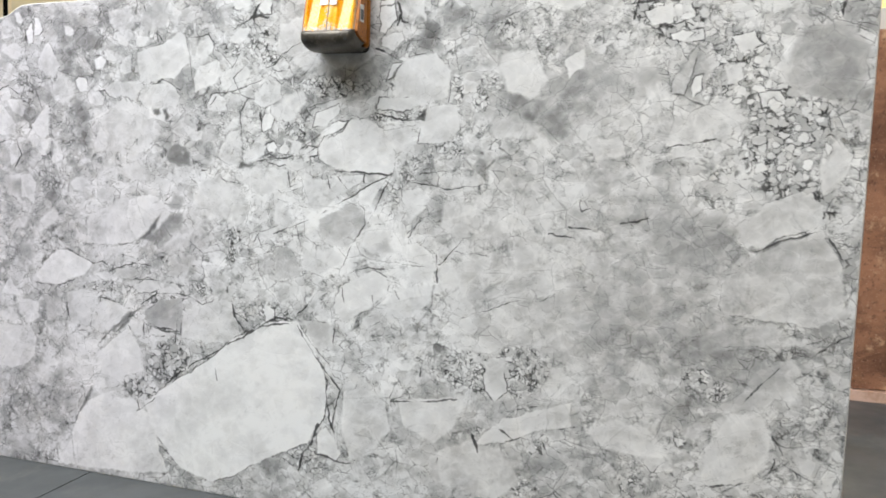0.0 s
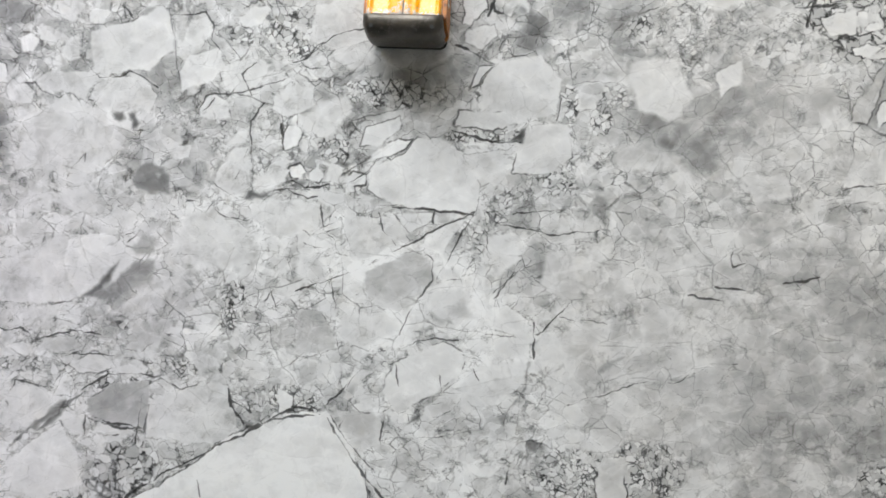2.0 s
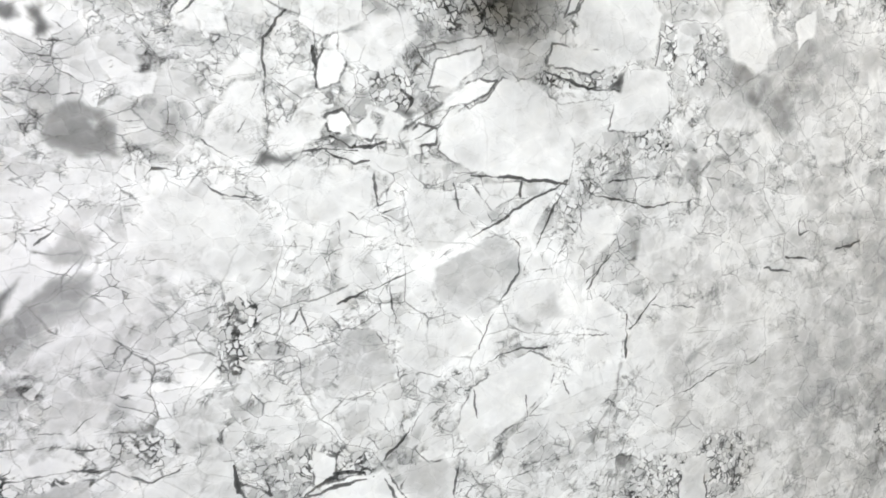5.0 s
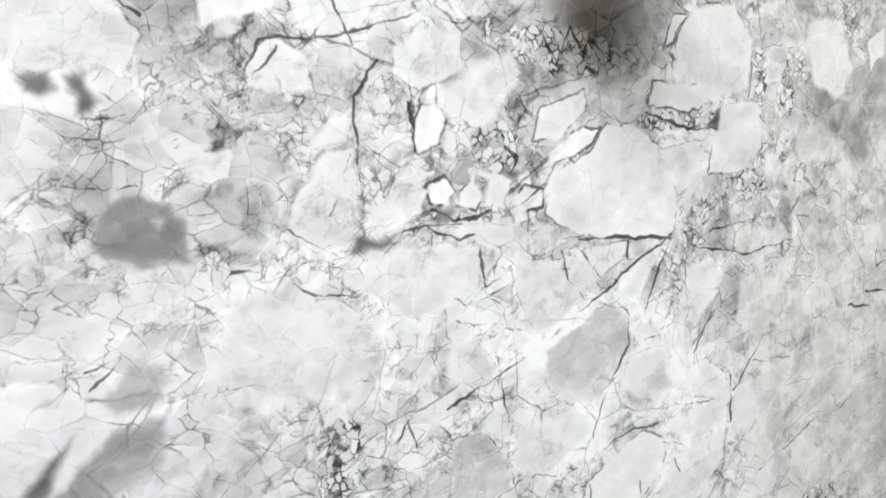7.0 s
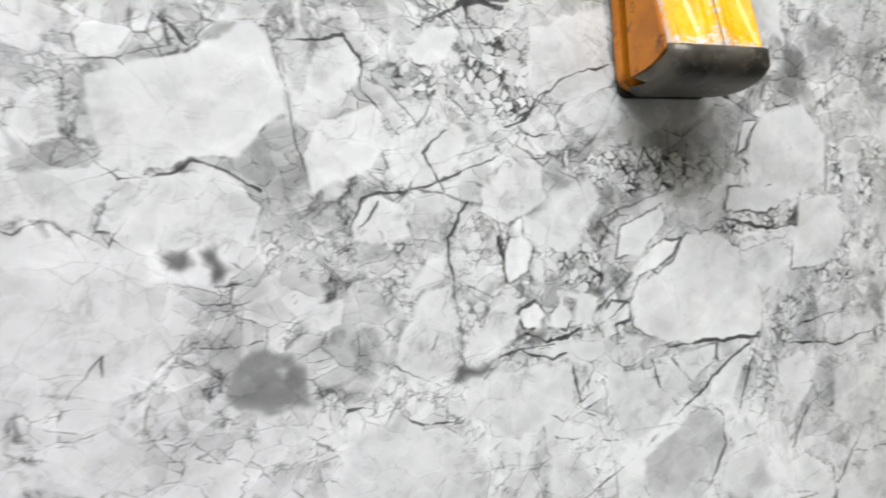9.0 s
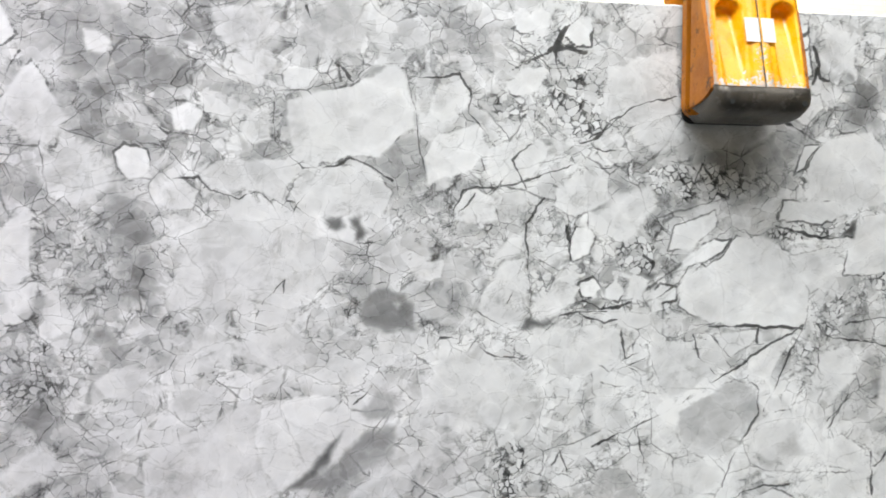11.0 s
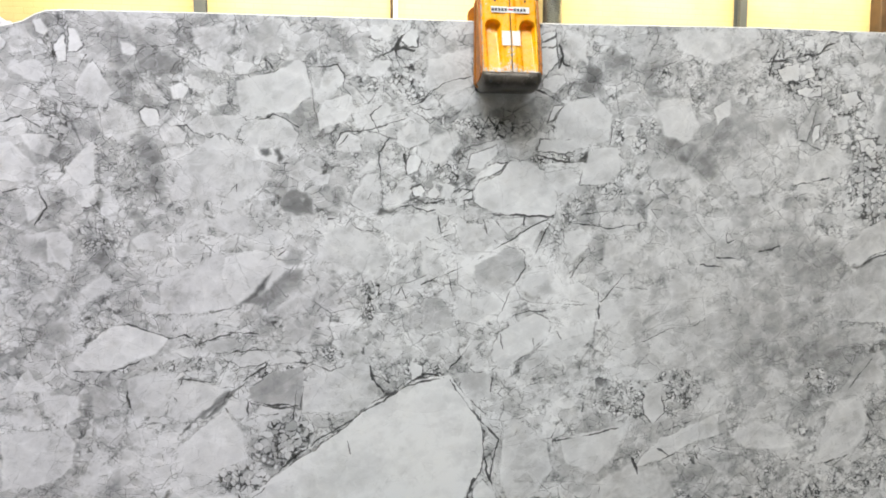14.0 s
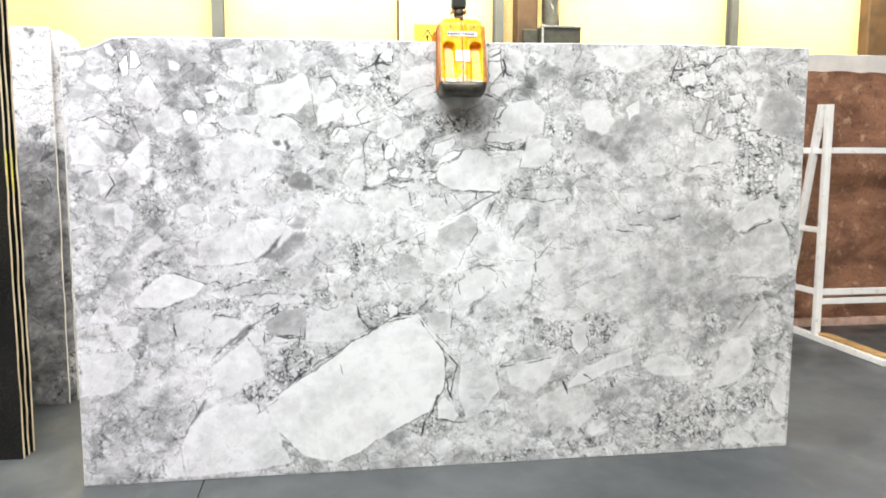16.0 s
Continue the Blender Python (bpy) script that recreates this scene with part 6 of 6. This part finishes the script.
shackle = thing("hoist_shackle", "black hoist shackle with copper bolts above the clamp", "shackle")
shackle.location = (-0.0125, 0, 0)
part("block", boxed(1.573, 1.632, -0.026, 0.026, 2.03, 2.118, 0.009), M_DARK, shackle)
part("collar", rod(bmesh.new(), (1.6025, 0.0, 2.0), (1.6025, 0.0, 2.03), 0.02, 18), M_STEEL, shackle, "", True)
for dx in (-0.026, 0.026):
    part("bolt", rod(bmesh.new(), (1.6025 + dx, -0.022, 2.018), (1.6025 + dx, 0.022, 2.018), 0.008, 6), M_BRASS, shackle)
part("pin", rod(bmesh.new(), (1.55, 0.0, 2.138), (1.655, 0.0, 2.138), 0.012, 14), M_STEEL, shackle)
for dx in (-0.05, 0.05):
    part("nut", rod(bmesh.new(), (1.6025 + dx * 0.9, 0.0, 2.138), (1.6025 + dx * 1.15, 0.0, 2.138), 0.02, 6), M_BRASS, shackle)
part("eye", boxed(1.585, 1.62, -0.018, 0.018, 2.117, 2.165, 0.005), M_STEEL, shackle)
tagged(part("hoist_cable", rod(bmesh.new(), (1.59, 0, 2.163), (1.59, 0, 7.3), 0.008, 10), M_STEEL), "dark steel hoist cable hanging above the clamp", "cable")


# ---- slabs stored beside the rack ----
def stored_slab(name, x0, x1, y, z1, thick, face, edge, label, cut=(0.0, 0.0), lean_back=0.0, group=""):
    """A slab on its long edge: a face, a rough rim and one clipped corner; lean_back moves its top away."""
    bm = bmesh.new()
    rng = random.Random(name + str(y))
    low, high = G, z1
    loop = [(x0, low), (x1, low)]
    steps = 22
    for k in range(1, steps):
        loop.append((x1 + rng.uniform(-0.003, 0.003), low + (high - cut[1] - low) * k / steps))
    loop += [(x1, high - cut[1]), (x1 - cut[0] * 0.3, high - cut[1] * 0.45), (x1 - cut[0], high)]
    for k in range(1, 12):
        loop.append((x1 - cut[0] + (x0 - x1 + cut[0]) * k / 12, high + rng.uniform(-0.004, 0.004)))
    loop.append((x0, high))
    place = lambda x, z, d: bm.verts.new((x, y + d + lean_back * (z - low) / (high - low), z))
    a = [place(x, z, 0) for x, z in loop]
    b = [place(x, z, thick) for x, z in loop]
    n = len(loop)
    bm.faces.new(a), bm.faces.new(b[::-1])
    for i in range(n):
        bm.faces.new((a[(i + 1) % n], a[i], b[i], b[(i + 1) % n])).material_index = 1
    bmesh.ops.recalc_face_normals(bm, faces=bm.faces)
    ob = part(name, bm, face)
    ob.data.materials.append(edge)
    return tagged(ob, label, "stone slab", group)


stored_slab("stored_marble_slab", -3.4, -0.43, 1.16, 2.1, 0.022, M_STONE_FAR, M_CUT, "grey and white marble slab stored upright in a stack", (0.0, 0.0), 0.03, "stacked marble slabs")
for k, (right, top) in enumerate(((-0.425, 2.09), (-0.375, 2.1), (-0.38, 2.09), (-0.372, 2.1))):
    stored_slab("stored_marble_slab", -3.4 + 0.01 * k, right + 0.02, 1.225 + 0.06 * k, top, 0.022, M_STONE_FAR, M_CUT,
                "grey and white marble slab stored upright in a stack", (0.06, 0.07), 0.03, "stacked marble slabs")
for k, right in enumerate((-0.372, -0.366, -0.36)):
    slab = stored_slab("black_granite_slab", -3.2, right, 0.35 + 0.043 * k, 2.28, 0.02, M_BLACK, M_CREAM,
                       "polished black granite slab with a pale sawn edge", (0, 0), 0.02, "stacked black slabs")
    if k < 2:
        part("wax_mark", boxed(right + 0.0035, right + 0.0045, 0.366 + 0.043 * k, 0.3735 + 0.043 * k, 1.28 - 0.03 * k, 1.44), M_CHALK, slab, "yellow wax mark")

# ---- the white rack with brown slabs ----
rack = thing("slab_rack", "white painted steel frame rack with chipped paint", "rack")
LEG = 0.048
for k, x in enumerate((4.69, 7.43)):
    part("post", tube_bar(bmesh.new(), (x, 1.95, G + 0.045), (x, 1.95, 1.8), LEG), M_WHITE, rack)
    part("rear_leg", tube_bar(bmesh.new(), (x - 0.03, 1.99, 1.8), (x - 0.03, 2.34, G + 0.045), LEG), M_WHITE, rack)
    part("foot_bar", tube_bar(bmesh.new(), (x, 1.2, G + 0.023), (x, 2.5, G + 0.023), 0.045), M_WHITE, rack)
    for z in (1.46, 0.87, 0.4):
        part("strut", tube_bar(bmesh.new(), (x - 0.01, 1.974, z), (x - 0.02, 2.0 + (1.8 - z) * 0.18, z), 0.04), M_WHITE, rack)
    part("timber_strip", boxed(x + 0.0, x + 0.07, 1.22, 1.92, G + 0.046, G + 0.066, 0.003), M_TIMBER, rack, "raw pine strip on the foot")
for z in (1.464, 0.4, 0.33):
    part("rail", tube_bar(bmesh.new(), (4.714, 1.95, z), (7.406, 1.95, z), 0.045), M_WHITE, rack)
part("rail", tube_bar(bmesh.new(), (3.9, 2.09, 1.464), (4.64, 2.09, 1.464), 0.045), M_WHITE, rack)
part("rail", tube_bar(bmesh.new(), (3.9, 2.3, 0.4), (4.64, 2.3, 0.4), 0.045), M_WHITE, rack)


def leaning(name, x0, x1, foot, head, z0, z1, thick, face, edge, label):
    """A slab that leans back against the rack, with a broken upper rim."""
    rng = random.Random(17 + len(name))
    bm = bmesh.new()
    n = 40
    rows = []
    for y_in in (0.0, thick):
        low = [bm.verts.new((x0 + (x1 - x0) * k / n, foot + y_in, z0 + rng.uniform(-0.006, 0.006))) for k in range(n + 1)]
        top = [bm.verts.new((x0 + (x1 - x0) * k / n, head + y_in, z1 + rng.uniform(-0.008, 0.008))) for k in range(n + 1)]
        rows.append((low, top))
    (la, ta), (lb, tb) = rows
    for k in range(n):
        bm.faces.new((la[k], la[k + 1], ta[k + 1], ta[k]))
        bm.faces.new((lb[k + 1], lb[k], tb[k], tb[k + 1])).material_index = 1
        bm.faces.new((ta[k], ta[k + 1], tb[k + 1], tb[k])).material_index = 1
        bm.faces.new((la[k + 1], la[k], lb[k], lb[k + 1])).material_index = 1
    for k in (0, n):
        bm.faces.new((la[k], ta[k], tb[k], lb[k])).material_index = 1
    bmesh.ops.recalc_face_normals(bm, faces=bm.faces)
    ob = part(name, bm, face)
    ob.data.materials.append(edge)
    return tagged(ob, label, "stone slab", "slabs on the rack")


leaning("brown_granite_slab", 3.3, 7.3, 2.4, 2.06, 0.1, 2.05, 0.03, M_BROWN, M_BROWN_EDGE, "brown granite slab with a chipped pink edge leaning on the rack")
leaning("pale_backed_slab", 3.32, 7.25, 2.5, 2.18, 0.1, 2.19, 0.03, M_FILM, M_FILM, "pale slab standing behind the brown granite slab")
skid = thing("rack_skid", "pale timber skid under the slabs on the rack", "skid")
part("beam", boxed(3.4, 7.3, 2.38, 2.56, G, 0.094, 0.004), M_BROWN_EDGE, skid)
part("beam", boxed(3.4, 7.3, 2.62, 2.7, G, 0.094, 0.004), M_TIMBER, skid)
